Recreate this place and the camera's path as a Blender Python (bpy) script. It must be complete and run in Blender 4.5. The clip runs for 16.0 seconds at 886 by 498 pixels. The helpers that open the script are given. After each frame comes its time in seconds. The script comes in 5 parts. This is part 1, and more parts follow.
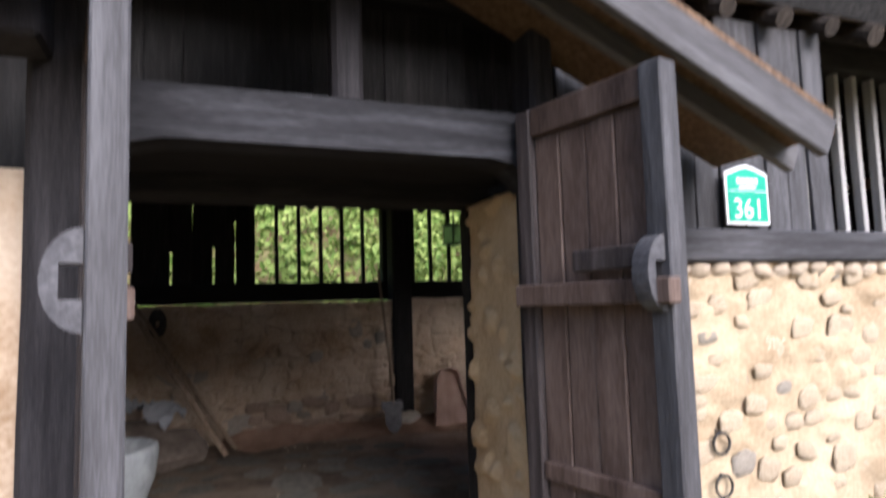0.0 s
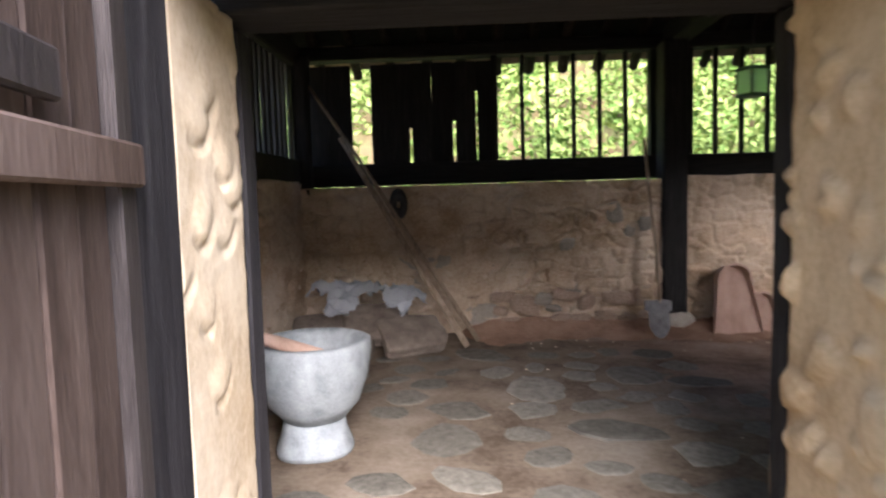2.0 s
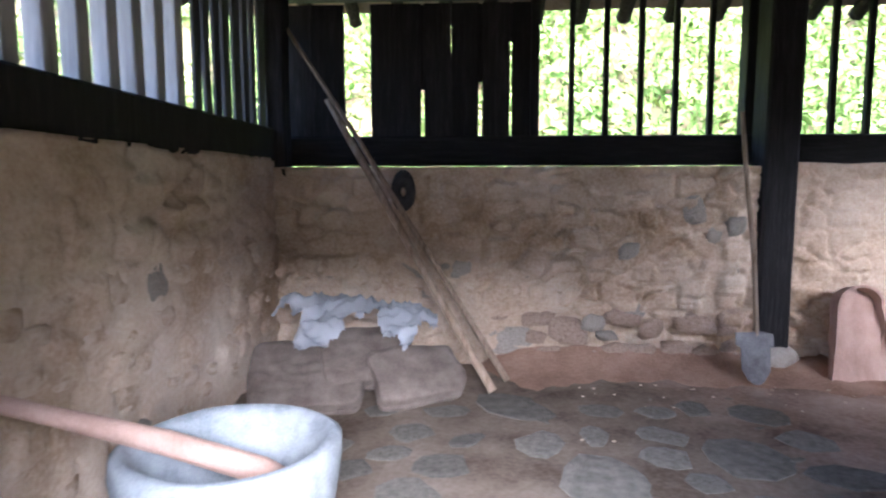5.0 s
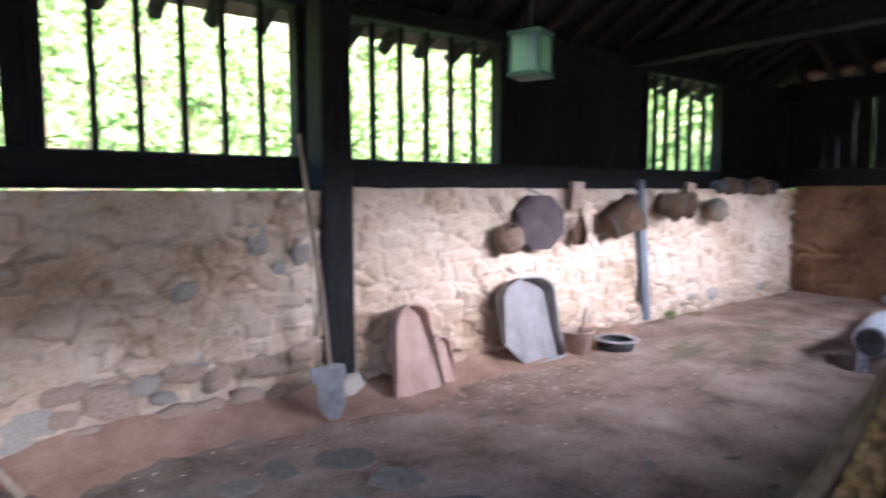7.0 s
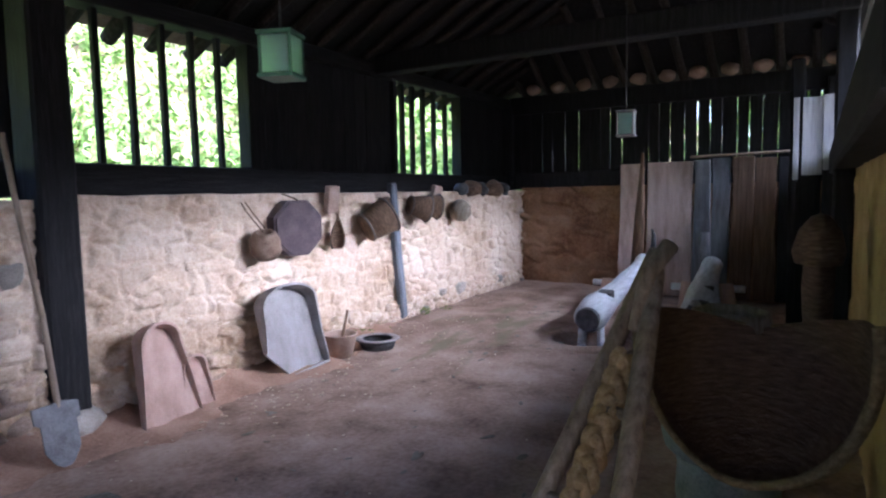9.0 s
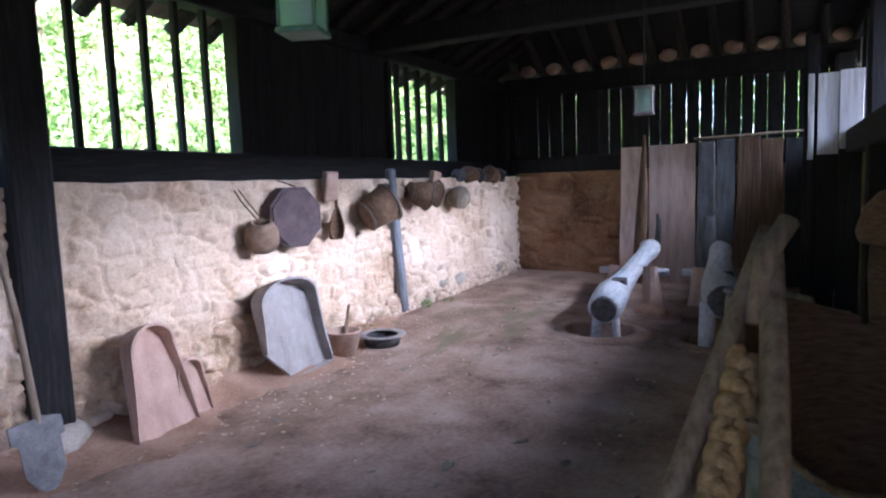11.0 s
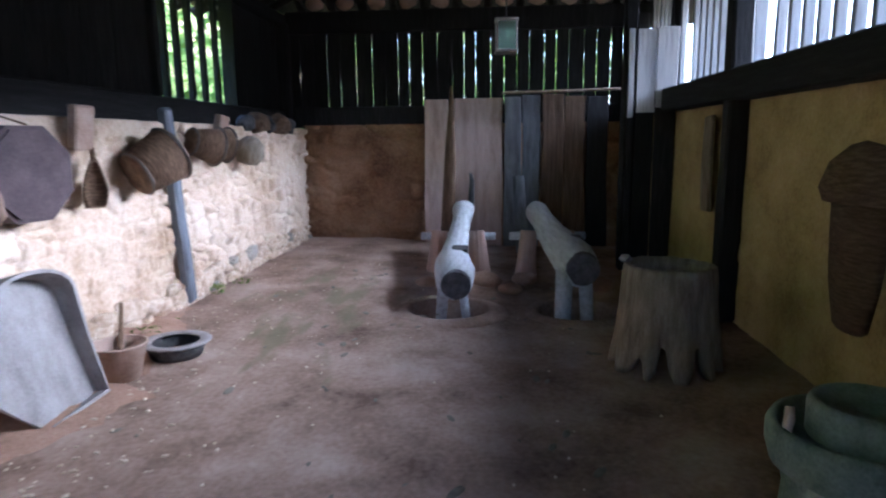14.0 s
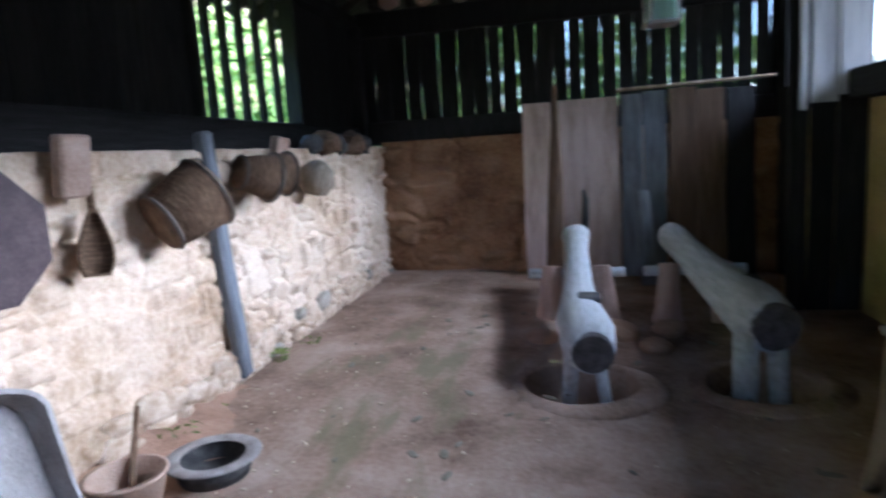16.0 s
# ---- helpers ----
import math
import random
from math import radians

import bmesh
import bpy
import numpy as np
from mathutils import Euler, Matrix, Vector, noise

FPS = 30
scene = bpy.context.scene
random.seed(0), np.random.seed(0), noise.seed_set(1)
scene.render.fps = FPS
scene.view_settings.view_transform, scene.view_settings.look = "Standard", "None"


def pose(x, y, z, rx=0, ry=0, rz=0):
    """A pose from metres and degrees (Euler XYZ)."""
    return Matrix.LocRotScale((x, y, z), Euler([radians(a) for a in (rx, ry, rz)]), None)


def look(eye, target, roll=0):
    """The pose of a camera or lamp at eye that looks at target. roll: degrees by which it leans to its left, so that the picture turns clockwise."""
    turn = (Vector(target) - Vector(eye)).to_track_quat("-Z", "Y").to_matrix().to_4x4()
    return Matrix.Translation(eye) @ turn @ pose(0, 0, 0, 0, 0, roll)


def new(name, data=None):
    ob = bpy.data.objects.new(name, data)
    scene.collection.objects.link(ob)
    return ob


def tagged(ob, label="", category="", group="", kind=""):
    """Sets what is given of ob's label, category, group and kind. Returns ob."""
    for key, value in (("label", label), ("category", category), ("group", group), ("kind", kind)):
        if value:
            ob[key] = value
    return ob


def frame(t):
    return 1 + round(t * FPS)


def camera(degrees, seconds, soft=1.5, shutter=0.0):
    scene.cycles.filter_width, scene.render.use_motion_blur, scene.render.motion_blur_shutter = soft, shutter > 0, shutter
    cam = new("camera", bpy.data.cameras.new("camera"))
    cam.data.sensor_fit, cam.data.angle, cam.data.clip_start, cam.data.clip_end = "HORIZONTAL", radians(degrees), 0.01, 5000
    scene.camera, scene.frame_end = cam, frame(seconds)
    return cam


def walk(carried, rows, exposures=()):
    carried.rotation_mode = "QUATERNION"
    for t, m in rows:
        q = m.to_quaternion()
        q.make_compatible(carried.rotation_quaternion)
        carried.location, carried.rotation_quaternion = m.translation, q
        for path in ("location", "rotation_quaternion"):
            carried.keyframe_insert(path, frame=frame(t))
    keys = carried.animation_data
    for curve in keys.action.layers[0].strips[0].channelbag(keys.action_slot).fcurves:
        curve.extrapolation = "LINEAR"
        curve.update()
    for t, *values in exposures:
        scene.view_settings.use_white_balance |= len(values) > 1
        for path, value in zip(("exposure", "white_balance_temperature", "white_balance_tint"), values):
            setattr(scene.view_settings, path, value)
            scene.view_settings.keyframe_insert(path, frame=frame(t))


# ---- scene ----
cam = camera(70.1, 16.0, soft=2.2, shutter=0.5)
PATH = [
    (0, (-2.543, -7.842, 1.518), (-1.81, -5.99, 1.693), -1.7),
    (0.5, (-2.476, -7.664, 1.443), (-1.782, -5.791, 1.348), -1.4),
    (1, (-2.364, -7.342, 1.448), (-1.734, -5.451, 1.28), -1.5),
    (1.5, (-2.197, -7.036, 1.451), (-1.915, -5.064, 1.272), -1.2),
    (2, (-2.133, -6.72, 1.465), (-2.232, -4.729, 1.3), -1.6),
    (2.5, (-2.165, -6.368, 1.436), (-2.361, -4.384, 1.268), 0.0),
    (3, (-2.099, -6.02, 1.483), (-2.417, -4.051, 1.327), -0.1),
    (5.5, (-2.326, -4.764, 1.474), (-2.262, -2.778, 1.244), 0.1),
    (6, (-2.3, -4.486, 1.519), (-1.895, -2.541, 1.283), 0.7),
    (6.5, (-2.276, -4.327, 1.522), (-1.486, -2.503, 1.308), -0.2),
    (7, (-2.279, -4.287, 1.572), (-1.073, -2.702, 1.395), -0.1),
    (7.5, (-2.301, -4.271, 1.597), (-0.864, -2.889, 1.439), 0.3),
    (8, (-2.325, -4.274, 1.598), (-0.78, -3.013, 1.452), -0.0),
    (8.5, (-2.303, -4.239, 1.582), (-0.661, -3.107, 1.437), -0.8),
    (9, (-2.274, -4.247, 1.574), (-0.562, -3.228, 1.402), -1.1),
    (11.5, (-2.052, -3.593, 1.518), (-0.283, -2.686, 1.297), -2.5),
    (12, (-2.007, -3.374, 1.539), (-0.17, -2.628, 1.282), -2.5),
    (12.5, (-1.842, -3.124, 1.503), (0.028, -2.462, 1.252), -2.5),
    (13, (-1.646, -2.944, 1.48), (0.257, -2.412, 1.174), -2.7),
    (13.5, (-1.424, -2.726, 1.485), (0.521, -2.39, 1.167), -1.5),
    (14, (-1.142, -2.606, 1.453), (0.822, -2.441, 1.111), -0.6),
    (14.5, (-0.818, -2.558, 1.462), (1.148, -2.487, 1.104), -0.1),
    (15, (-0.477, -2.42, 1.454), (1.489, -2.378, 1.092), -0.7),
    (15.5, (-0.123, -2.314, 1.489), (1.845, -2.203, 1.149), -2.6),
    (16, (0.191, -2.215, 1.507), (2.124, -1.802, 1.204), -3.6),
]
EXPO = [(0, 1.05, 6200, 18), (0.5, 1.6, 6500, 18), (1.0, 1.6, 6700, 18), (1.6, 2.05, 6600, 18), (2.3, 2.5, 5950, 18), (3.0, 2.72, 5750, 19), (5.5, 3.65, 5250, 20), (7.0, 3.75, 5200, 20), (9.0, 3.5, 5000, 21), (11.5, 3.65, 4950, 21), (14.0, 3.52, 4850, 16), (16.0, 3.45, 4800, 11)]
walk(cam, [(t, look(eye, target, roll)) for t, eye, target, roll in PATH], EXPO)

# ---- sky and sun ----
world = bpy.data.worlds.new("sky")
scene.world = world
world.use_nodes = True
wn = world.node_tree.nodes
sky = wn.new("ShaderNodeTexSky")
sky.sky_type = "NISHITA"
sky.sun_disc = False
sky.sun_elevation = radians(30)
sky.sun_rotation = radians(167)
sky.air_density, sky.dust_density = 1.0, 1.5
wn["Background"].inputs["Strength"].default_value = 0.15
world.node_tree.links.new(sky.outputs["Color"], wn["Background"].inputs["Color"])
sun_data = bpy.data.lights.new("sun", "SUN")
sun_data.energy, sun_data.angle, sun_data.color = 3.5, radians(48), (1.0, 0.99, 0.97)
sun = new("sun", sun_data)
sun.matrix_world = look((1.93, -8.38, 4.97), (0, 0, 0))


# ---- materials ----
def mat(name, dark, mid, light, scale=3.0, rough=0.9, bump=0.3, fine=60.0, stretch=(1, 1, 1), metal=0.0, rand=0.25, spec=0.3, grit=0.35):
    """Two scales of mottling plus fine relief, in metres; stretch lengthens the grain along an axis."""
    m = bpy.data.materials.new(name)
    m.use_nodes = True
    nt = m.node_tree
    n, l = nt.nodes, nt.links.new
    b = n["Principled BSDF"]
    tc = n.new("ShaderNodeTexCoord")
    info = n.new("ShaderNodeObjectInfo")
    off = n.new("ShaderNodeVectorMath")
    off.operation = "MULTIPLY_ADD"
    l(tc.outputs["Object"], off.inputs[0])
    off.inputs[1].default_value = stretch
    comb = n.new("ShaderNodeCombineXYZ")
    mul = n.new("ShaderNodeMath")
    mul.operation = "MULTIPLY"
    mul.inputs[1].default_value = 37.0
    l(info.outputs["Random"], mul.inputs[0])
    for i in range(3):
        l(mul.outputs[0], comb.inputs[i])
    l(comb.outputs[0], off.inputs[2])
    big = n.new("ShaderNodeTexNoise")
    big.inputs["Scale"].default_value, big.inputs["Detail"].default_value, big.inputs["Roughness"].default_value = scale, 5, 0.6
    small = n.new("ShaderNodeTexNoise")
    small.inputs["Scale"].default_value, small.inputs["Detail"].default_value = fine, 4
    l(off.outputs[0], big.inputs["Vector"])
    l(off.outputs[0], small.inputs["Vector"])
    mixf = n.new("ShaderNodeMath")
    mixf.operation = "MULTIPLY_ADD"
    mixf.inputs[1].default_value = grit
    l(small.outputs["Fac"], mixf.inputs[0])
    m2 = n.new("ShaderNodeMath")
    m2.operation = "MULTIPLY_ADD"
    m2.inputs[1].default_value, m2.inputs[2].default_value = 1.15 - grit, -0.075
    l(big.outputs["Fac"], m2.inputs[0])
    l(m2.outputs[0], mixf.inputs[2])
    ramp = n.new("ShaderNodeValToRGB")
    ramp.color_ramp.elements[0].position, ramp.color_ramp.elements[0].color = 0.33, (*dark, 1)
    ramp.color_ramp.elements[1].position, ramp.color_ramp.elements[1].color = 0.68, (*light, 1)
    e = ramp.color_ramp.elements.new(0.5)
    e.color = (*mid, 1)
    l(mixf.outputs[0], ramp.inputs[0])
    hsv = n.new("ShaderNodeHueSaturation")
    val = n.new("ShaderNodeMath")
    val.operation = "MULTIPLY_ADD"
    val.inputs[1].default_value, val.inputs[2].default_value = rand * 2, 1 - rand
    l(info.outputs["Random"], val.inputs[0])
    l(val.outputs[0], hsv.inputs["Value"])
    l(ramp.outputs[0], hsv.inputs["Color"])
    l(hsv.outputs[0], b.inputs["Base Color"])
    b.inputs["Roughness"].default_value = rough
    b.inputs["Metallic"].default_value = metal
    b.inputs["Specular IOR Level"].default_value = spec
    bp = n.new("ShaderNodeBump")
    bp.inputs["Strength"].default_value, bp.inputs["Distance"].default_value = bump, 0.02
    l(mixf.outputs[0], bp.inputs["Height"])
    l(bp.outputs[0], b.inputs["Normal"])
    return m


OCHRE = mat("ochre_plaster", (0.28, 0.19, 0.075), (0.41, 0.295, 0.125), (0.50, 0.375, 0.18), 2.2, 0.95, 0.7, 40, rand=0.0)
BROWN_PLASTER = mat("brown_plaster", (0.15, 0.075, 0.037), (0.30, 0.168, 0.088), (0.41, 0.255, 0.148), 1.6, 0.95, 0.8, 30, rand=0.0)
DOORPLANK = mat("door_plank", (0.046, 0.029, 0.023), (0.105, 0.071, 0.058), (0.17, 0.122, 0.102), 2.5, 0.7, 0.35, 30, (3, 3, 0.5), rand=0.25)
PLASTER = mat("earth_plaster", (0.36, 0.245, 0.15), (0.55, 0.425, 0.31), (0.66, 0.555, 0.44), 1.3, 0.95, 0.7, 40, rand=0.0)
LIME = mat("pale_plaster", (0.47, 0.36, 0.235), (0.61, 0.50, 0.36), (0.70, 0.60, 0.46), 2.2, 0.95, 0.35, 40, rand=0.0)
OUTER = mat("cream_outer_plaster", (0.33, 0.24, 0.15), (0.45, 0.35, 0.235), (0.54, 0.44, 0.31), 2.2, 0.95, 0.7, 40, rand=0.0)
REVEAL = mat("warm_reveal_plaster", (0.48, 0.34, 0.19), (0.63, 0.475, 0.29), (0.72, 0.57, 0.38), 2.2, 0.95, 0.4, 40, rand=0.0)
STONE_WALL = mat("wall_stone", (0.42, 0.33, 0.24), (0.54, 0.44, 0.33), (0.62, 0.53, 0.42), 6, 0.9, 0.6, 50, rand=0.12)
CREAM_STONE = mat("cream_stone", (0.40, 0.31, 0.21), (0.49, 0.395, 0.285), (0.56, 0.47, 0.355), 5, 0.9, 0.6, 50, rand=0.08)
STONE_GREY = mat("grey_wall_stone", (0.24, 0.21, 0.17), (0.34, 0.30, 0.25), (0.43, 0.385, 0.325), 8, 0.9, 0.6, 60, rand=0.2)
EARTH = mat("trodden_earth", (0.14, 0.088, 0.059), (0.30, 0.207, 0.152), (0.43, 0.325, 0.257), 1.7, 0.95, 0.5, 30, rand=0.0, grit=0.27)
DAMP = mat("damp_earth", (0.10, 0.085, 0.06), (0.17, 0.15, 0.115), (0.24, 0.215, 0.17), 1.8, 0.9, 0.4, 26, rand=0.0)
RED_EARTH = mat("red_earth", (0.22, 0.13, 0.085), (0.33, 0.205, 0.14), (0.42, 0.28, 0.20), 3, 0.95, 0.6, 50, rand=0.05)
FLAG = mat("flagstone", (0.11, 0.10, 0.08), (0.172, 0.158, 0.13), (0.235, 0.218, 0.183), 5, 0.8, 0.6, 60, rand=0.25)
# soot-dark timber; also the shade colour of the partition's lower boards
SOOT_SHADE = mat("sooty_and_shaded_timber", (0.007, 0.006, 0.006), (0.013, 0.012, 0.012), (0.028, 0.026, 0.025), 6, 0.8, 0.5, 40, (6, 6, 0.5), rand=0.3)
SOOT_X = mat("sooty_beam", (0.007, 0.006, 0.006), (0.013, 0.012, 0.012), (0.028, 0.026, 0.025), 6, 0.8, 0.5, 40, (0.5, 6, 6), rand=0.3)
WEATHERED = mat("weathered_board", (0.030, 0.029, 0.031), (0.052, 0.051, 0.055), (0.090, 0.089, 0.096), 4, 0.75, 0.5, 40, (4, 4, 0.35), rand=0.25)
WEATHERED_X = mat("weathered_beam", (0.022, 0.021, 0.023), (0.044, 0.043, 0.047), (0.085, 0.084, 0.092), 4, 0.7, 0.5, 40, (0.4, 5, 5), rand=0.2)
GREYBOARD = mat("bleached_board", (0.28, 0.27, 0.26), (0.38, 0.37, 0.36), (0.46, 0.45, 0.44), 5, 0.85, 0.4, 50, (7, 7, 0.4), rand=0.15)
GATEPOST = mat("blackened_gate_wood", (0.013, 0.012, 0.014), (0.026, 0.024, 0.027), (0.048, 0.045, 0.049), 4, 0.75, 0.5, 50, (7, 7, 0.4), rand=0.2, spec=0.2)
LINTEL_WOOD = mat("blackened_lintel", (0.012, 0.012, 0.015), (0.024, 0.024, 0.028), (0.06, 0.062, 0.072), 3, 0.7, 0.5, 40, (0.5, 5, 5), rand=0.1, spec=0.2)
DOORWOOD = mat("door_wood", (0.026, 0.021, 0.021), (0.052, 0.042, 0.041), (0.098, 0.082, 0.08), 4, 0.6, 0.5, 50, (7, 7, 0.4), rand=0.2)
GRANITE = mat("granite", (0.20, 0.222, 0.232), (0.295, 0.322, 0.337), (0.38, 0.408, 0.422), 9, 0.85, 0.4, 120, rand=0.1)
GRASS_SOIL = mat("grassy_soil", (0.14, 0.085, 0.045), (0.19, 0.145, 0.07), (0.21, 0.22, 0.09), 2, 0.95, 0.5, 30, rand=0.0)



def west_tone(m, colour, x_edge, slope, soft):
    """Multiplies the ground by a colour west of a wandering line."""
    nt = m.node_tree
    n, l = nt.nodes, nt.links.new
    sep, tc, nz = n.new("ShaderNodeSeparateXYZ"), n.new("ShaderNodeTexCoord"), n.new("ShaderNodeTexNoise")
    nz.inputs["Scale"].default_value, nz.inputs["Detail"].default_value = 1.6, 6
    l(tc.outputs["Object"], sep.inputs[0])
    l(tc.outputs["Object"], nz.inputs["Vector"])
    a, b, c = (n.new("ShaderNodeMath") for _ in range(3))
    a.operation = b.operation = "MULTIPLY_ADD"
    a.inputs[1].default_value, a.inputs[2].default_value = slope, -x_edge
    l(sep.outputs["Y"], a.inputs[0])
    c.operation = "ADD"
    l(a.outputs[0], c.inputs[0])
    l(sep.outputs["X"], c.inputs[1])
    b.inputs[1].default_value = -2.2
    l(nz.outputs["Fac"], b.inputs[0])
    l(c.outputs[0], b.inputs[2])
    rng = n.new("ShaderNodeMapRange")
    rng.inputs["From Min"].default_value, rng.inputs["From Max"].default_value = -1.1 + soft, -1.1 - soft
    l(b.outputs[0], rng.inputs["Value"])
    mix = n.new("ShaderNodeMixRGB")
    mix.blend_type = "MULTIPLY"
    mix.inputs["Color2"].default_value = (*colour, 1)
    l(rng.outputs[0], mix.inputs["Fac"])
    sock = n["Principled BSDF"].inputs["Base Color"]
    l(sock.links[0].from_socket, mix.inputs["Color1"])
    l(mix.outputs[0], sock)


west_tone(EARTH, (0.64, 0.71, 0.70), -1.1, 0.35, 0.45)


def moss(m, centre, reach, colour):
    """Thin smears of moss grown over one stretch of the floor."""
    nt = m.node_tree
    n, l = nt.nodes, nt.links.new
    tc, mp, nz, sub, ln = n.new("ShaderNodeTexCoord"), n.new("ShaderNodeMapping"), n.new("ShaderNodeTexNoise"), n.new("ShaderNodeVectorMath"), n.new("ShaderNodeVectorMath")
    mp.inputs["Scale"].default_value = (1.6, 5.0, 1.0)
    mp.inputs["Rotation"].default_value = (0, 0, radians(-15))
    nz.inputs["Scale"].default_value, nz.inputs["Detail"].default_value = 1.0, 5
    l(tc.outputs["Object"], mp.inputs["Vector"])
    l(mp.outputs[0], nz.inputs["Vector"])
    sub.operation, ln.operation = "SUBTRACT", "MULTIPLY"
    sub.inputs[1].default_value = (*centre, 0.1)
    ln.inputs[1].default_value = (1 / reach[0], 1 / reach[1], 0)
    l(tc.outputs["Object"], sub.inputs[0])
    l(sub.outputs[0], ln.inputs[0])
    dist = n.new("ShaderNodeVectorMath")
    dist.operation = "LENGTH"
    l(ln.outputs[0], dist.inputs[0])
    fac = n.new("ShaderNodeMath")
    fac.operation = "MULTIPLY_ADD"
    fac.inputs[1].default_value = -0.18
    l(dist.outputs["Value"], fac.inputs[0])
    l(nz.outputs["Fac"], fac.inputs[2])
    rng = n.new("ShaderNodeMapRange")
    rng.inputs["From Min"].default_value, rng.inputs["From Max"].default_value, rng.inputs["To Max"].default_value = 0.38, 0.52, 0.7
    l(fac.outputs[0], rng.inputs["Value"])
    mix = n.new("ShaderNodeMixRGB")
    mix.inputs["Color2"].default_value = (*colour, 1)
    l(rng.outputs[0], mix.inputs["Fac"])
    sock = n["Principled BSDF"].inputs["Base Color"]
    l(sock.links[0].from_socket, mix.inputs["Color1"])
    l(mix.outputs[0], sock)


moss(EARTH, (3.9, -1.15), (1.5, 0.55), (0.17, 0.155, 0.085))


# ---- mesh helpers ----
def finish(name, bm, material, smooth=False):
    me = bpy.data.meshes.new(name)
    bmesh.ops.recalc_face_normals(bm, faces=bm.faces)
    bm.to_mesh(me)
    bm.free()
    me.materials.append(material)
    if smooth:
        me.shade_smooth()
    return new(name, me)


def part(name, bm, material, parent=None, label="", smooth=False, m=None):
    ob = finish(name, bm, material, smooth)
    ob.parent = parent
    if m is not None:
        ob.matrix_basis = m
    return tagged(ob, label)


def thing(name, label, category, m=None, group="", kind=""):
    ob = new(name)
    ob.empty_display_size = 0.1
    if m is not None:
        ob.matrix_basis = m
    return tagged(ob, label, category, group, kind)


def box(sx, sy, sz, bevel=0.008, wobble=0.0, cuts=0, seed=0, center=(0, 0, 0)):
    """A bevelled box, its length cut and bent a little when cuts is given; z is the length."""
    bm = bmesh.new()
    bmesh.ops.create_cube(bm, size=1)
    bmesh.ops.scale(bm, vec=(sx, sy, sz), verts=bm.verts)
    if bevel:
        bmesh.ops.bevel(bm, geom=bm.edges[:], offset=min(bevel, 0.3 * min(sx, sy, sz)), segments=1, affect="EDGES")
    if cuts:
        longs = [e for e in bm.edges if abs((e.verts[0].co - e.verts[1].co).z) > 0.6 * sz]
        bmesh.ops.subdivide_edges(bm, edges=longs, cuts=cuts)
    if wobble:
        r = random.Random(seed)
        ph = r.uniform(0, 90)
        for v in bm.verts:
            q = noise.noise_vector(Vector((ph, v.co.z * 1.3, 3 * v.co.x)))
            v.co.x += q.x * wobble
            v.co.y += q.y * wobble
    bmesh.ops.translate(bm, vec=center, verts=bm.verts)
    return bm


def span(lo, hi, bevel=0.008, **kw):
    """A box between two corners, at world place."""
    lo, hi = Vector(lo), Vector(hi)
    return box(*(hi - lo), bevel=bevel, center=(lo + hi) / 2, **kw)


def lathe(profile, steps=28, wob=0.0, seed=0, squash=1.0):
    """A turned shape from (radius, height) pairs, closed where the radius is nought."""
    bm = bmesh.new()
    rings = []
    for k, (r, z) in enumerate(profile):
        if r < 1e-4:
            rings.append([bm.verts.new((0, 0, z))])
            continue
        ring = []
        for i in range(steps):
            a = 2 * math.pi * i / steps
            w = 1 + wob * noise.noise(Vector((math.cos(a) * 1.3 + seed, math.sin(a) * 1.3, z * 3)))
            ring.append(bm.verts.new((r * w * math.cos(a), r * w * math.sin(a) * squash, z)))
        rings.append(ring)
    for a, b in zip(rings, rings[1:]):
        for i in range(steps):
            j = (i + 1) % steps
            if len(a) == 1 and len(b) == 1:
                break
            if len(a) == 1:
                bm.faces.new((a[0], b[i], b[j]))
            elif len(b) == 1:
                bm.faces.new((a[i], a[j], b[0]))
            else:
                bm.faces.new((a[i], a[j], b[j], b[i]))
    return bm


def tube(points, radii, steps=10, wob=0.0, seed=0, squash=1.0):
    """A round pole along points with a radius at each."""
    bm = bmesh.new()
    pts = [Vector(p) for p in points]
    rings = []
    for k, p in enumerate(pts):
        d = (pts[min(k + 1, len(pts) - 1)] - pts[max(k - 1, 0)]).normalized()
        side = d.cross(Vector((0.12, 0.31, 0.94)))
        if side.length < 0.05:
            side = d.cross(Vector((1, 0, 0)))
        side.normalize()
        up = side.cross(d)
        ring = []
        for i in range(steps):
            a = 2 * math.pi * i / steps
            w = radii[k] * (1 + wob * noise.noise(Vector((math.cos(a) + seed, math.sin(a), k * 0.7))))
            ring.append(bm.verts.new(p + side * (w * math.cos(a)) + up * (w * squash * math.sin(a))))
        rings.append(ring)
    for a, b in zip(rings, rings[1:]):
        for i in range(steps):
            j = (i + 1) % steps
            bm.faces.new((a[i], a[j], b[j], b[i]))
    bm.faces.new(rings[0])
    bm.faces.new(rings[-1][::-1])
    return bm


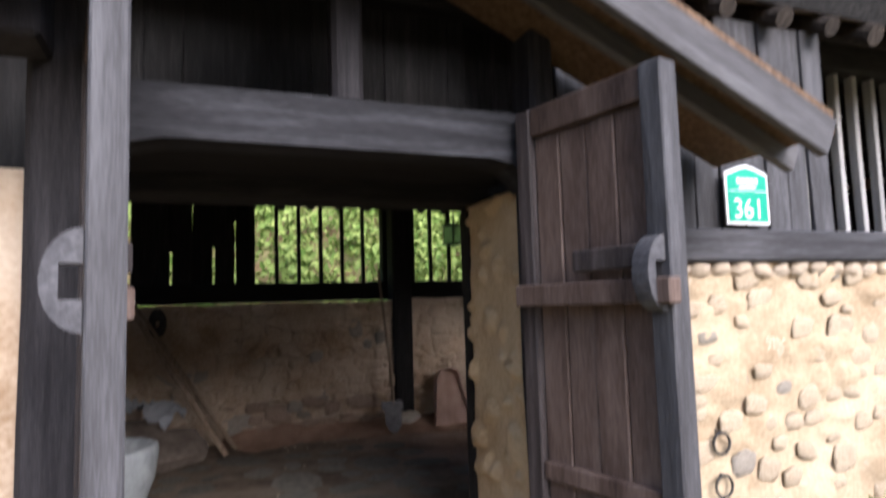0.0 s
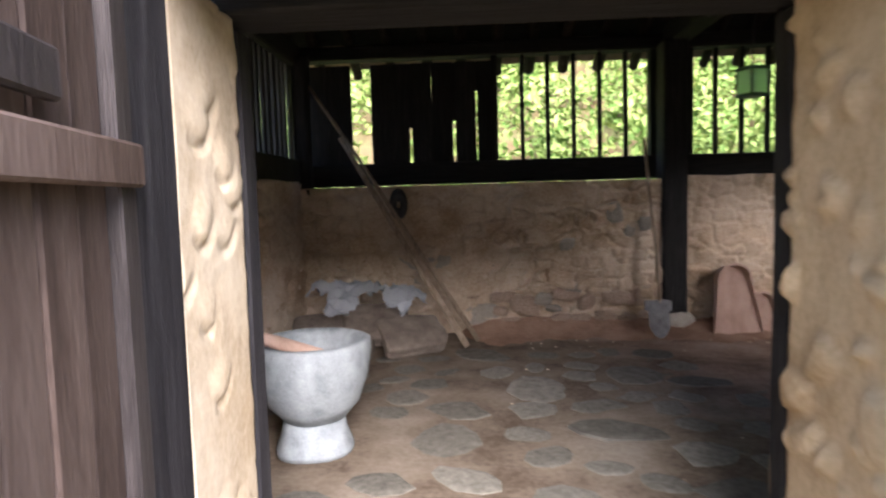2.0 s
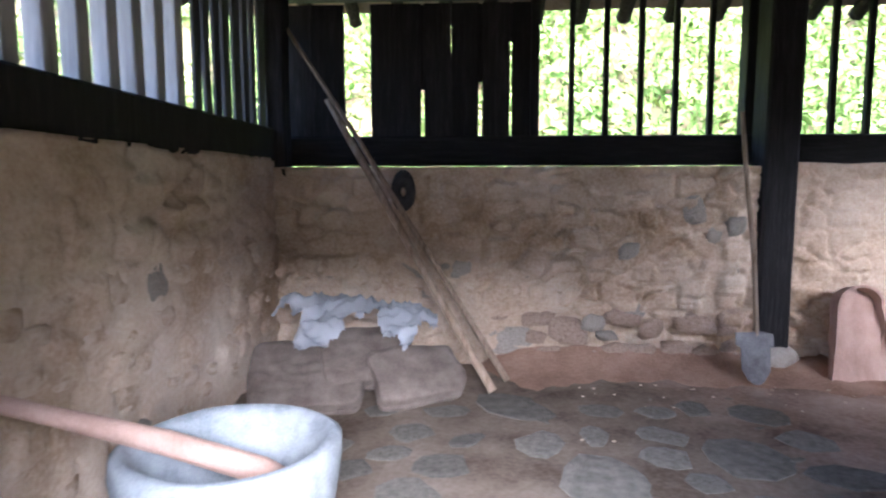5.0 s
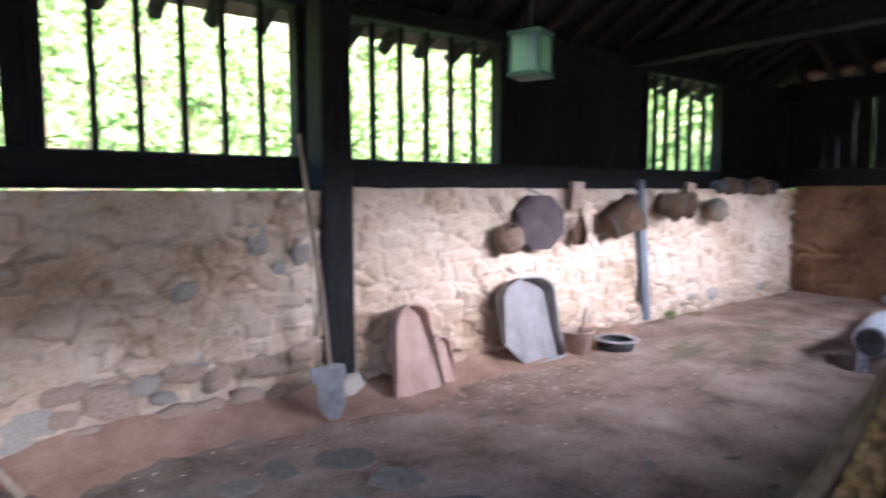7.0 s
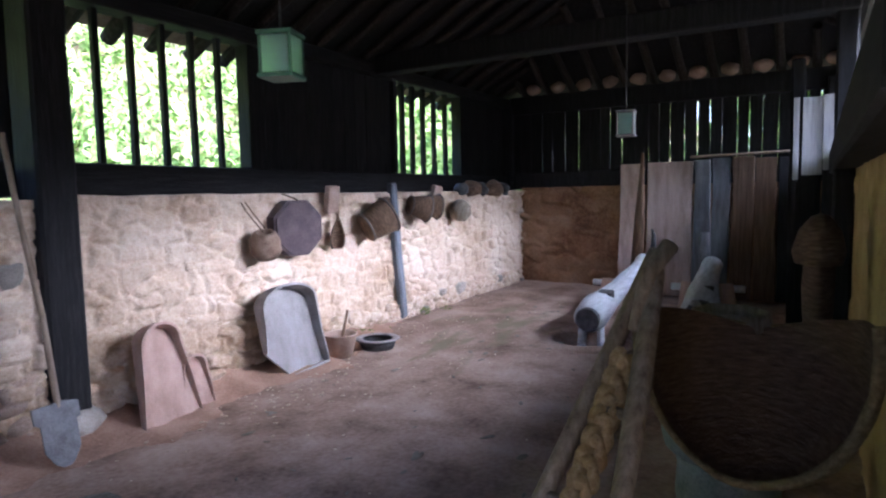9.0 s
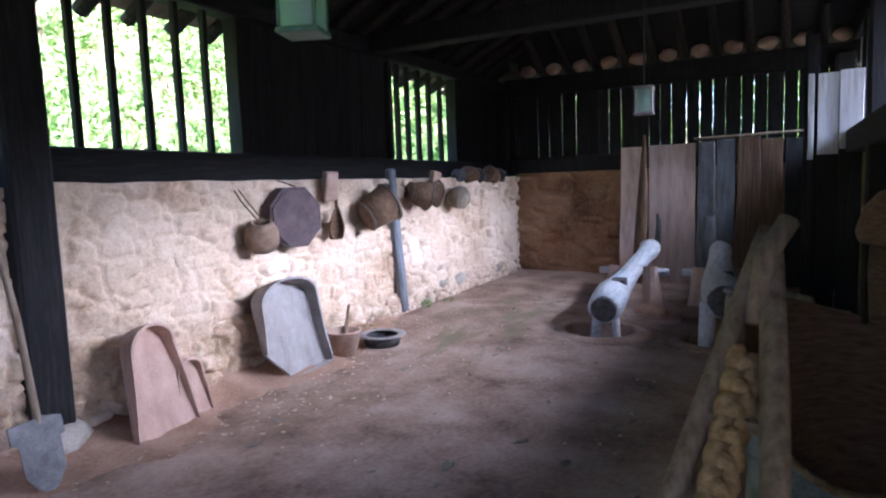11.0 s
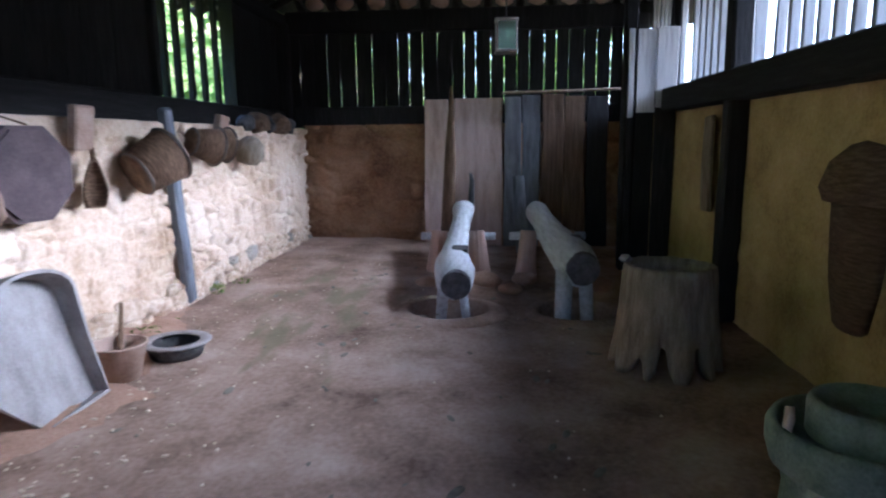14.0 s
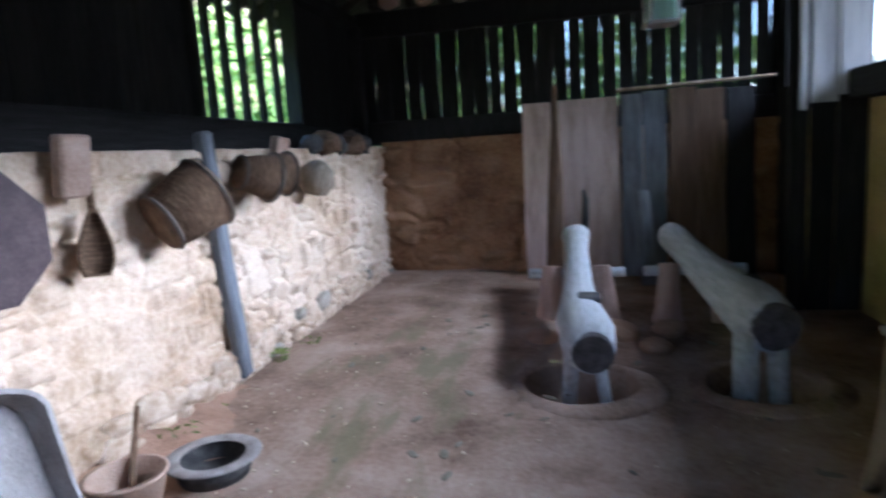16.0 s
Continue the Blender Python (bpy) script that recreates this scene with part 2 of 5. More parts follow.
def slab(u0, u1, z0, z1, thick, relief, place, step=0.05, back=True):
    """A thick wall panel; relief(u, z) pushes its face out; place(u, depth, z) lays it into the world, depth 0 at the face."""
    bm = bmesh.new()
    nu, nz = max(2, int((u1 - u0) / step)), max(2, int((z1 - z0) / step))
    grids = []
    for side in (0, 1):
        g = []
        for i in range(nu + 1):
            u = u0 + (u1 - u0) * i / nu
            col = []
            for k in range(nz + 1):
                z = z0 + (z1 - z0) * k / nz
                d = -relief(u, z) if side == 0 else thick + (0.7 * relief(u + 31.7, z) if back else 0)
                col.append(bm.verts.new(place(u, d, z)))
            g.append(col)
        grids.append(g)
    for g in grids:
        for i in range(nu):
            for k in range(nz):
                bm.faces.new((g[i][k], g[i + 1][k], g[i + 1][k + 1], g[i][k + 1]))
    a, b = grids
    for i in range(nu):
        for k in (0, nz):
            bm.faces.new((a[i][k], a[i + 1][k], b[i + 1][k], b[i][k]))
    for k in range(nz):
        for i in (0, nu):
            bm.faces.new((a[i][k], a[i][k + 1], b[i][k + 1], b[i][k]))
    return bm


def cobble(u, z, amp=0.035, cell=0.2):
    """Stones set in a plaster skin: each a low plateau of its own height, with narrow crevices between some of them."""
    wu, wz = u + 0.05 * noise.noise(Vector((u * 5, z * 5, 2))), z + 0.05 * noise.noise(Vector((u * 5, z * 5, 8)))
    d, p = noise.voronoi(Vector((wu / cell, wz / (cell * 0.7), 7.3)))
    h = noise.noise(p[0] * 5.1)
    s = max(0.0, min(1.0, (d[1] - d[0]) * (2.2 + 3 * h)))
    s = s * s * (3 - 2 * s)
    lump = noise.noise(Vector((u * 2.1, z * 2.1, 1.7)))
    return amp * (s * max(0.0, 0.35 + 0.9 * h) + 0.35 * lump + 0.10 * noise.noise(Vector((u * 14, z * 14, 4))))


def rubble(u, z, amp=0.05, cell=0.25, cover=0.6):
    """Squarish rubble under a worn skin of plaster: tilted faces with sharp joints, smeared over in places."""
    wu, wz = u + 0.06 * noise.noise(Vector((u * 4, z * 4, 2))), z + 0.05 * noise.noise(Vector((u * 4, z * 4, 8)))
    q = Vector((wu / cell, wz / (cell * 0.6), 3.7))
    d, p = noise.voronoi(q, distance_metric="CHEBYCHEV")
    h = noise.noise(p[0] * 5.1)
    s = max(0.0, min(1.0, (d[1] - d[0]) * 5))
    s = s * s * (3 - 2 * s)
    tilt = (q.x - p[0].x) * noise.noise(p[0] * 3.3) + (q.y - p[0].y) * (0.3 + noise.noise(p[0] * 7.7))
    skin = max(0.0, min(1.0, 0.5 + 1.6 * noise.noise(Vector((u * 0.9, z * 1.4, 6)))))
    lump = noise.noise(Vector((u * 2.1, z * 2.1, 1.7)))
    grit = noise.noise(Vector((u * 14, z * 14, 4))) + 0.5 * noise.noise(Vector((u * 31, z * 31, 9)))
    crack = max(0.0, 1 - (d[1] - d[0]) * 11) * (1 if h > -0.1 else 0.2)
    return amp * (s * (0.5 + 0.7 * h + 0.9 * tilt) * (1 - cover * skin) - 0.45 * crack * (1 - 0.75 * skin) + 0.25 * lump + 0.08 * grit)


def knobs(u, z, amp=0.03, cell=0.17, seed=1.0):
    """Round stone heads standing out of smooth plaster, each with its own size."""
    wu, wz = u + 0.07 * noise.noise(Vector((u * 6, z * 6, seed))), z + 0.07 * noise.noise(Vector((u * 6, z * 6, seed + 4)))
    d, p = noise.voronoi(Vector((wu / cell, wz / cell, seed)))
    h = 0.5 + noise.noise(p[0] * 5.1)
    b = max(0.0, 1 - (d[0] / (0.28 + 0.3 * h)) ** 2) if h > 0.25 else 0.0
    b = min(1.0, 1.5 * b)
    b = b * b * (3 - 2 * b)
    return amp * (b * (0.5 + 0.6 * h) + 0.3 * noise.noise(Vector((u * 3, z * 3, 2))) + 0.12 * noise.noise(Vector((u * 13, z * 13, 7))) + 0.05 * noise.noise(Vector((u * 30, z * 30, 3))))


def dents(u, z):
    """Smooth hand-laid plaster over stones: low swellings, each with a short crescent crack under it."""
    wu, wz = u + 0.03 * noise.noise(Vector((u * 4, z * 4, 3))), z + 0.03 * noise.noise(Vector((u * 4, z * 4, 7)))
    q = Vector((wu / 0.20, wz / 0.17, 5.5))
    d, p = noise.voronoi(q)
    h = noise.noise(p[0] * 5.1)
    swell = max(0.0, 1 - (d[0] / 0.6) ** 2)
    under = max(0.0, min(1.0, 3 * (p[0].y - q.y) + 0.6 * (q.x - p[0].x)))
    rim = max(0.0, 1 - abs(d[0] - 0.42) / 0.14) * under * (1 if h > 0.0 else 0)
    return 0.020 * swell * swell * max(0.0, 0.3 + h) - 0.018 * rim + 0.005 * noise.noise(Vector((u * 3, z * 3, 2))) + 0.0015 * noise.noise(Vector((u * 16, z * 16, 4)))


X0, X1, YB, YF = -3.97, 7.45, 0.0, -4.50


def floor_z(x, y):
    rise = 0.12 * min(1.0, max(0.0, (x - 1.0) / 3.0)) * min(1.0, max(0.0, (y + 3.0) / 2.0))
    return rise + 0.012 * noise.noise(Vector((x * 1.6, y * 1.6, 0.3))) + 0.006 * noise.noise(Vector((x * 6, y * 6, 5)))


# ---- ground, hill and floor ----
def ground_z(x, y):
    hill = max(0.0, y - 2.2)
    z = -0.06 + min(hill * 0.78, 30 + 0.05 * hill)
    if y > 2.2:
        z += 0.5 * noise.noise(Vector((x * 0.25, y * 0.25, 2))) * min(1, hill / 3)
    if y < -5.35:
        if y < -20:
            z += min(0.30 * (-y - 20), 26.0 + 0.02 * (-y))
        z += 0.40 * min(1.0, max(0.0, (x + 0.9) / 0.8)) * min(1.0, max(0.0, (y + 7.2) / 0.8))
    return z


def lines(lo, hi, near_lo, near_hi, step):
    a, d = [near_lo], step
    while a[-1] > lo:
        d *= 1.3
        a.append(max(lo, a[-1] - d))
    a = a[::-1]
    while a[-1] < near_hi:
        a.append(a[-1] + step)
    d = step
    while a[-1] < hi:
        d *= 1.3
        a.append(min(hi, a[-1] + d))
    return a


def grid_mesh(xs, ys, height, holes=()):
    bm = bmesh.new()
    g = [[bm.verts.new((x, y, height(x, y))) for y in ys] for x in xs]
    for i in range(len(xs) - 1):
        for j in range(len(ys) - 1):
            if all((xs[i] + 0.04 - hx) ** 2 + (ys[j] + 0.04 - hy) ** 2 > r * r for hx, hy, r in holes):
                bm.faces.new((g[i][j], g[i + 1][j], g[i + 1][j + 1], g[i][j + 1]))
    return bm


PITS = ((3.95, -2.22, 0.42), (4.10, -3.30, 0.42))


def ground_cut(x, y):
    inside = X0 - 0.2 < x < X1 + 0.2 and -5.2 < y < 0.3
    return ground_z(x, y) - (1.0 if inside else 0.0)


ground = part("ground", grid_mesh(lines(-400, 400, -14, 18, 0.6), lines(-400, 400, -10, 14, 0.5), ground_cut), GRASS_SOIL, smooth=True)
tagged(ground, "grassy soil rising to a green hillside behind the mill", "ground", kind="structure")
xs = [X0 - 0.3 + i * 0.08 for i in range(int((X1 - X0 + 0.6) / 0.08) + 1)]
ys = [-5.3 + i * 0.08 for i in range(int(5.6 / 0.08) + 1)]
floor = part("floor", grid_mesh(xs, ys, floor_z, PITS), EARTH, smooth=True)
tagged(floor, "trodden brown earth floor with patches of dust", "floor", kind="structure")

# ---- walls ----
BACK_TOP = 1.59


def back_relief(u, z):
    r = rubble(u, z, 0.085, 0.25, 0.5)
    worn = max(0.0, 1 - abs(u + 1.25) / 1.0) * max(0.0, 1 - abs(z - 0.22) / 0.25)
    return r - 0.09 * min(1.0, 2 * worn) + (0.05 * max(0, 0.35 - z) if u > 2 else 0)


wall_back = part("wall_back", slab(X0 - 0.35, X1 + 0.35, -0.1, BACK_TOP, 0.42, back_relief, lambda u, d, z: (u, YB + d, z + (0.022 + 0.012 * noise.noise(Vector((u * 3, 0, 0))) if u > 0.1 and z > 1.57 else 0)), 0.017), PLASTER, smooth=True)
tagged(wall_back, "low earth-plastered rubble wall with stones showing through", "wall", kind="structure")
wall_end = part("wall_end", slab(-5.0, 0.0, -0.1, 1.66, 0.4, lambda u, z: rubble(u + 20, z, 0.09, 0.5, 0.4), lambda u, d, z: (X1 + d, u, z), 0.025), BROWN_PLASTER, smooth=True)
tagged(wall_end, "cracked brown earth-plastered end wall", "wall", kind="structure")
wall_left = part("wall_left", slab(-5.0, 0.0, -0.1, 1.66, 0.4, lambda u, z: rubble(u + 40, z, 0.06, 0.26, 0.6), lambda u, d, z: (X0 - d, u, z), 0.03), PLASTER, smooth=True)
tagged(wall_left, "rough rubble wall smeared with earth plaster", "wall", kind="structure")
FT = 0.70
wall_front = part("wall_front", slab(-1.10, X1 + 0.35, -0.1, 1.74, FT, lambda u, z: cobble(u + 60, z, 0.02 if u < 20 else 0.075), lambda u, d, z: (u, YF - d, z), 0.035), OCHRE, smooth=True)
wall_front.data.materials.append(OUTER)
for f in wall_front.data.polygons:
    f.material_index = 1 if f.center.y < YF - 0.3 else 0
tagged(wall_front, "earth-plastered rubble front wall with rounded stones", "wall", kind="structure")
wall_front_stub = part("wall_front_stub", slab(X0 - 0.35, -2.93, -0.1, 2.05, FT, lambda u, z: cobble(u + 60, z, 0.03), lambda u, d, z: (u, YF - d, z), 0.05), PLASTER, smooth=True)
tagged(wall_front_stub, "cream earth-plastered wall beside the gate", "wall", kind="structure")
# a bank of red soil along the foot of the back wall
bank = bmesh.new()
cols = []
for i in range(121):
    x = -2.5 + 6.6 * i / 120
    fade = min(1.0, (x + 2.5) / 0.5, (4.1 - x) / 1.2)
    w = 0.40 + 0.26 * noise.noise(Vector((x * 1.3, 1, 0))) + 0.16 * noise.noise(Vector((x * 6, 2, 0)))
    col = []
    for j in range(7):
        v = j / 6
        y = 0.03 - w * v * 1.5
        z = floor_z(x, y) + fade * (0.14 + 0.05 * noise.noise(Vector((x * 3, 4, 0)))) * (1 - v) ** 2.2 + 0.012 * noise.noise(Vector((x * 9, y * 9, 1))) - (0.03 if j == 6 else 0) - (1 - max(0, fade)) * 0.05
        col.append(bank.verts.new((x, y, z)))
    cols.append(col)
for a, b in zip(cols, cols[1:]):
    for j in range(6):
        bank.faces.new((a[j], a[j + 1], b[j + 1], b[j]))
tagged(part("earth_bank", bank, RED_EARTH, smooth=True), "low bank of red soil along the wall foot", "soil", kind="structure")
# the gate's reveals
reveal_right = part("reveal_right", slab(-5.25, -4.64, 0.30, 2.06, 0.12, lambda u, z: knobs(u + 3, z, 0.034, 0.13, 1.0), lambda u, d, z: (-1.115 + d, u, z), 0.02), REVEAL, smooth=True)
tagged(reveal_right, "knobbly pale plaster reveal of the gateway", "wall", kind="structure")
reveal_left = part("reveal_left", slab(-5.185, -4.64, 0.0, 2.06, 0.12, lambda u, z: dents(u, z), lambda u, d, z: (-2.862 - 0.072 * (u + 5.2) - d, u, z), 0.014), LIME, smooth=True)
tagged(reveal_left, "knobbly pale plaster reveal of the gateway", "wall", kind="structure")


def beam(name, lo, hi, label, material=SOOT_X, bevel=0.015):
    return tagged(part(name, span(lo, hi, bevel), material), label, "beam", kind="structure")


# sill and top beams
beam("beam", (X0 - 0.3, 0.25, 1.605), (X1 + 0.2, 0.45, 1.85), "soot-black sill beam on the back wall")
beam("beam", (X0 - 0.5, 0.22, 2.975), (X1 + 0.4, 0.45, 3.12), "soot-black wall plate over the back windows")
beam("beam", (X1 + 0.02, -4.6, 1.63), (X1 + 0.24, 0.24, 1.90), "soot-black sill beam on the end wall", SOOT_SHADE)
beam("beam", (X1 + 0.02, -4.9, 2.86), (X1 + 0.26, 0.21, 3.14), "soot-black wall plate over the end boards", SOOT_SHADE)
beam("beam", (X0 - 0.22, -4.6, 1.63), (X0, 0.24, 1.90), "dark sill beam on the side wall", SOOT_SHADE)
beam("beam", (X0 - 0.24, -4.9, 2.9), (X0, 0.21, 3.14), "dark wall plate over the side boards", SOOT_SHADE)
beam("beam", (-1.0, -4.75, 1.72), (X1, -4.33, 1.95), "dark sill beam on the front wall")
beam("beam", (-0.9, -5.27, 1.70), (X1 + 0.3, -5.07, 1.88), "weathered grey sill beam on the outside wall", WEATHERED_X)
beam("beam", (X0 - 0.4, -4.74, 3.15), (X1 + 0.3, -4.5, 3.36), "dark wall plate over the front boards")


CHALKY = mat("chalky_post", (0.10, 0.105, 0.12), (0.155, 0.165, 0.185), (0.21, 0.22, 0.245), 6, 0.85, 0.6, 60, (4, 4, 0.6), rand=0.0)


def post(x, y, w, z0, z1, label, d=None, material=SOOT_SHADE):
    d = d or w
    ob = part("post", box(w, d, z1 - z0, 0.02, 0.012, 6, int(x * 10)), material, m=Matrix.Translation((x, y, (z0 + z1) / 2)))
    return tagged(ob, label, "post", kind="structure")


post(-0.04, 0.06, 0.25, 0.17, 3.0, "thick soot-black post set into the back wall", 0.28)
post(0.0, 0.34, 0.40, 1.82, 2.985, "soot-black post between the barred windows", 0.1)
slim_post = post(3.72, -0.06, 0.115, 0.13, 1.72, "slim grey post leaning against the whitened wall", 0.09, CHALKY)
slim_post.matrix_basis = slim_post.matrix_basis @ pose(0, 0, 0, 0, -6, 0)
post(3.93, -4.42, 0.16, 0.0, 3.15, "dark post in the front wall")
post(5.93, -4.02, 0.14, 0.0, 3.0, "dark post behind the partition")
post(X1 - 0.02, -4.42, 0.22, 0.0, 3.0, "dark corner post")
post(X0 + 0.05, -4.45, 0.2, 0.0, 3.0, "dark corner post")
post(X0 + 0.02, 0.1, 0.16, 1.5, 3.0, "dark corner post")
post(X1 + 0.08, 0.27, 0.22, 1.5, 3.0, "dark corner post")


def board(parent, x, y, z0, z1, w, along, material, thick=0.025, seed=0, lean=0.0, name="board"):
    """One upright board; along is the wall's direction, x or y."""
    bm = box(w, thick, z1 - z0, 0.004, 0.008, 3, seed)
    return part(name, bm, material, parent, m=pose(x, y, (z0 + z1) / 2, 0, lean, 0 if along == "x" else 90))


rnd = random.Random(4)


def boarding(parent, along, fixed, lo, hi, z0, z1, material, pitch=0.17, gap=0.012, jitter=0.006, slits=None, thick=0.025):
    """A run of upright boards with narrow gaps between them."""
    u, n = lo, 0
    while u < hi - 0.03:
        w = min(pitch * rnd.uniform(0.85, 1.15), hi - u)
        g = gap * rnd.uniform(0.3, 1.6) if slits is None else slits(u)
        c = u + w / 2
        xy = (c, fixed + rnd.uniform(-jitter, jitter)) if along == "x" else (fixed + rnd.uniform(-jitter, jitter), c)
        board(parent, *xy, z0 + rnd.uniform(0, 0.02), z1, max(0.02, w - g), along, material, thick, n + int(10 * lo), rnd.uniform(-0.25, 0.25))
        u += w
        n += 1


def bars(parent, along, fixed, places, z0, z1, material, w=0.045, d=0.06):
    for k, u in enumerate(places):
        xy = (u, fixed) if along == "x" else (fixed, u)
        part("bar", box(w, d, z1 - z0, 0.006, 0.006, 3, k), material, parent, m=pose(*xy, (z0 + z1) / 2, 0, 0, 0 if along == "x" else 90))


def window(name, lo, hi, label):
    w = thing(name, label, "window", kind="structure")
    for u in (lo - 0.03, hi + 0.03):
        part("jamb", span((u - 0.035, 0.26, 1.852), (u + 0.035, 0.42, 2.972)), SOOT_SHADE, w)
    return w


window_1 = window("window_1", -1.845, -0.20, "unglazed window with thin upright bars facing a green hillside")
bars(window_1, "x", 0.33, (-1.572, -1.296, -1.015, -0.737, -0.458), 1.85, 2.973, SOOT_SHADE)
window_2 = window("window_2", 0.243, 1.885, "unglazed window with thin upright bars facing a green hillside")
bars(window_2, "x", 0.33, (0.50, 0.775, 1.05, 1.325, 1.60), 1.85, 2.973, SOOT_SHADE)
window_3 = window("window_3", 4.255, 5.87, "unglazed barred window near the far corner")
bars(window_3, "x", 0.33, (4.46, 4.69, 4.946, 5.224, 5.529), 1.85, 2.973, SOOT_SHADE, 0.06)

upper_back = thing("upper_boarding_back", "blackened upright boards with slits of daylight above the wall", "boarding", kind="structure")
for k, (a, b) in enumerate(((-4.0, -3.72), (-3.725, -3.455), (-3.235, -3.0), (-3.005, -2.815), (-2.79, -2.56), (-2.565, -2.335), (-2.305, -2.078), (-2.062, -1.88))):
    board(upper_back, (a + b) / 2, 0.34, 1.85, 2.93, b - a, "x", SOOT_SHADE, 0.025, k)
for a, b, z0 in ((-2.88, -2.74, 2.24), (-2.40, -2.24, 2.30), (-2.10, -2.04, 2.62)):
    board(upper_back, (a + b) / 2, 0.38, z0, 2.93, b - a, "x", SOOT_SHADE, 0.02, 5)
boarding(upper_back, "x", 0.34, 1.95, 4.19, 1.82, 2.985, SOOT_SHADE, 0.2, 0.003)
boarding(upper_back, "x", 0.34, 5.93, 7.6, 1.82, 2.985, SOOT_SHADE, 0.2, 0.002)
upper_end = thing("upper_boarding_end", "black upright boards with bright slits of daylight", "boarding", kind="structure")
boarding(upper_end, "y", X1 + 0.1, -4.4, -1.3, 1.87, 2.89, SOOT_SHADE, 0.177, 0.0065)
boarding(upper_end, "y", X1 + 0.1, -1.3, 0.2, 1.87, 2.89, SOOT_SHADE, 0.2, 0.005)
upper_left = thing("upper_boarding_left", "spaced grey boards letting daylight through", "boarding", kind="structure")
boarding(upper_left, "y", X0 - 0.1, -1.2, 0.2, 1.9, 2.9, WEATHERED, 0.16, 0.06)
window_left = thing("window_left", "unglazed side window with broad bleached bars", "window", kind="structure")
bars(window_left, "y", X0 - 0.12, [-4.3 + 0.225 * i for i in range(14)], 1.9, 2.9, GREYBOARD, 0.09, 0.09)
# broad bars over the front wall, seen slantwise as boards with bright gaps
window_front = thing("window_front", "long unglazed front window with broad bleached wooden bars", "window", kind="structure")
bars(window_front, "x", -4.62, [1.32 + 0.2 * i for i in range(13)], 1.93, 3.16, GREYBOARD, 0.05, 0.07)
# added opening out of sight behind the partition, brightens the far back wall
bars(window_front, "x", -4.62, [6.22 + 0.19 * i for i in range(7)], 1.93, 3.16, GREYBOARD, 0.05, 0.10)
bars(window_front, "x", -4.62, [4.1 + 0.19 * i for i in range(9)], 1.93, 3.16, GREYBOARD, 0.05, 0.10)
upper_front = thing("upper_boarding_front", "blackened boards closing the front wall beside the window", "boarding", kind="structure")
# unseen boards narrow the added opening, cutting light on the end wall
boarding(upper_front, "x", -4.50, 5.80, 6.17, 1.96, 3.16, SOOT_SHADE, 0.3, 0.0)
partition = thing("partition", "short partition of bleached boards beside the front window, shade painted on below", "partition", kind="structure")
for k, (ya, yb, zt) in enumerate(((-4.48, -4.27, 2.57), (-4.265, -4.075, 2.555), (-4.04, -3.985, 2.56))):
    board(partition, 5.80 + 0.01 * (k % 2), (ya + yb) / 2, 1.76 - 0.05 * k, zt, yb - ya, "y", GREYBOARD, 0.03, k + 40)
    # the sill beam's shadow on the partition, put in as dark lower boards
    board(partition, 5.80 + 0.01 * (k % 2), (ya + yb) / 2, 0.02, 1.755 - 0.05 * k, yb - ya, "y", SOOT_SHADE, 0.03, k + 50)
boarding(upper_front, "x", -4.50, -1.1, 1.26, 1.95, 3.16, SOOT_SHADE, 0.2, 0.0)
boarding(upper_front, "x", -4.60, -3.0, -1.1, 2.31, 3.2, SOOT_SHADE, 0.2, 0.0)
boarding(upper_front, "x", -4.60, -4.4, -3.0, 2.0, 3.2, SOOT_SHADE, 0.2, 0.0)
outer_front = thing("outer_boarding_front", "ragged weathered grey boards on the outside wall", "boarding", kind="structure")
for k in range(12):
    board(outer_front, -0.97 + 0.172 * k, -5.2 - 0.012 * (k % 2), 1.80 + 0.05 * rnd.random(), 3.1, 0.16, "x", WEATHERED, 0.025, k, rnd.uniform(-1.2, 1.2))

# ---- roof ----
EAVE_MUD = mat("eaves_mud", (0.25, 0.17, 0.12), (0.38, 0.28, 0.21), (0.48, 0.37, 0.29), 6, 0.95, 0.6, 50, rand=0.0)
PITCH, EAVE, EAVE_F = 0.53, 3.20, 3.40
RIDGE_Y = -2.39
OVER, OVER_F = 0.55, 0.62


def roof_z(x, y):
    return min(EAVE + PITCH * min(0.3 - y, X1 + 0.2 - x, x - X0 + 0.2), EAVE_F + PITCH * (y + 4.75))


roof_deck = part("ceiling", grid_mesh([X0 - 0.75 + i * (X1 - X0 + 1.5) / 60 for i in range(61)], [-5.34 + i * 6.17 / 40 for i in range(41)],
                                      lambda x, y: roof_z(x, y) + 0.075), SOOT_SHADE)
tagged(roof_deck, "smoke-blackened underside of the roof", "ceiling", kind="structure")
thick = roof_deck.modifiers.new("thickness", "SOLIDIFY")
thick.thickness, thick.offset = 0.22, 1.0

for nm, ya, yb in (("eaves_back", 0.47, 0.83), ("eaves_front", -5.34, -4.78)):
    bm = bmesh.new()
    n = 40
    rows = [[bm.verts.new((X0 - 0.7 + (X1 - X0 + 1.4) * i / n, y, roof_z(1.0, y) + 0.065 + 0.012 * noise.noise(Vector((i * 1.7, y, 0))))) for y in (ya, (ya + yb) / 2, yb)] for i in range(n + 1)]
    for a, b in zip(rows, rows[1:]):
        for j in (0, 1):
            bm.faces.new((a[j], a[j + 1], b[j + 1], b[j]))
    tagged(part(nm, bm, EAVE_MUD), "pale mud and twigs packed between the rafters under the eaves", "eaves", kind="structure")

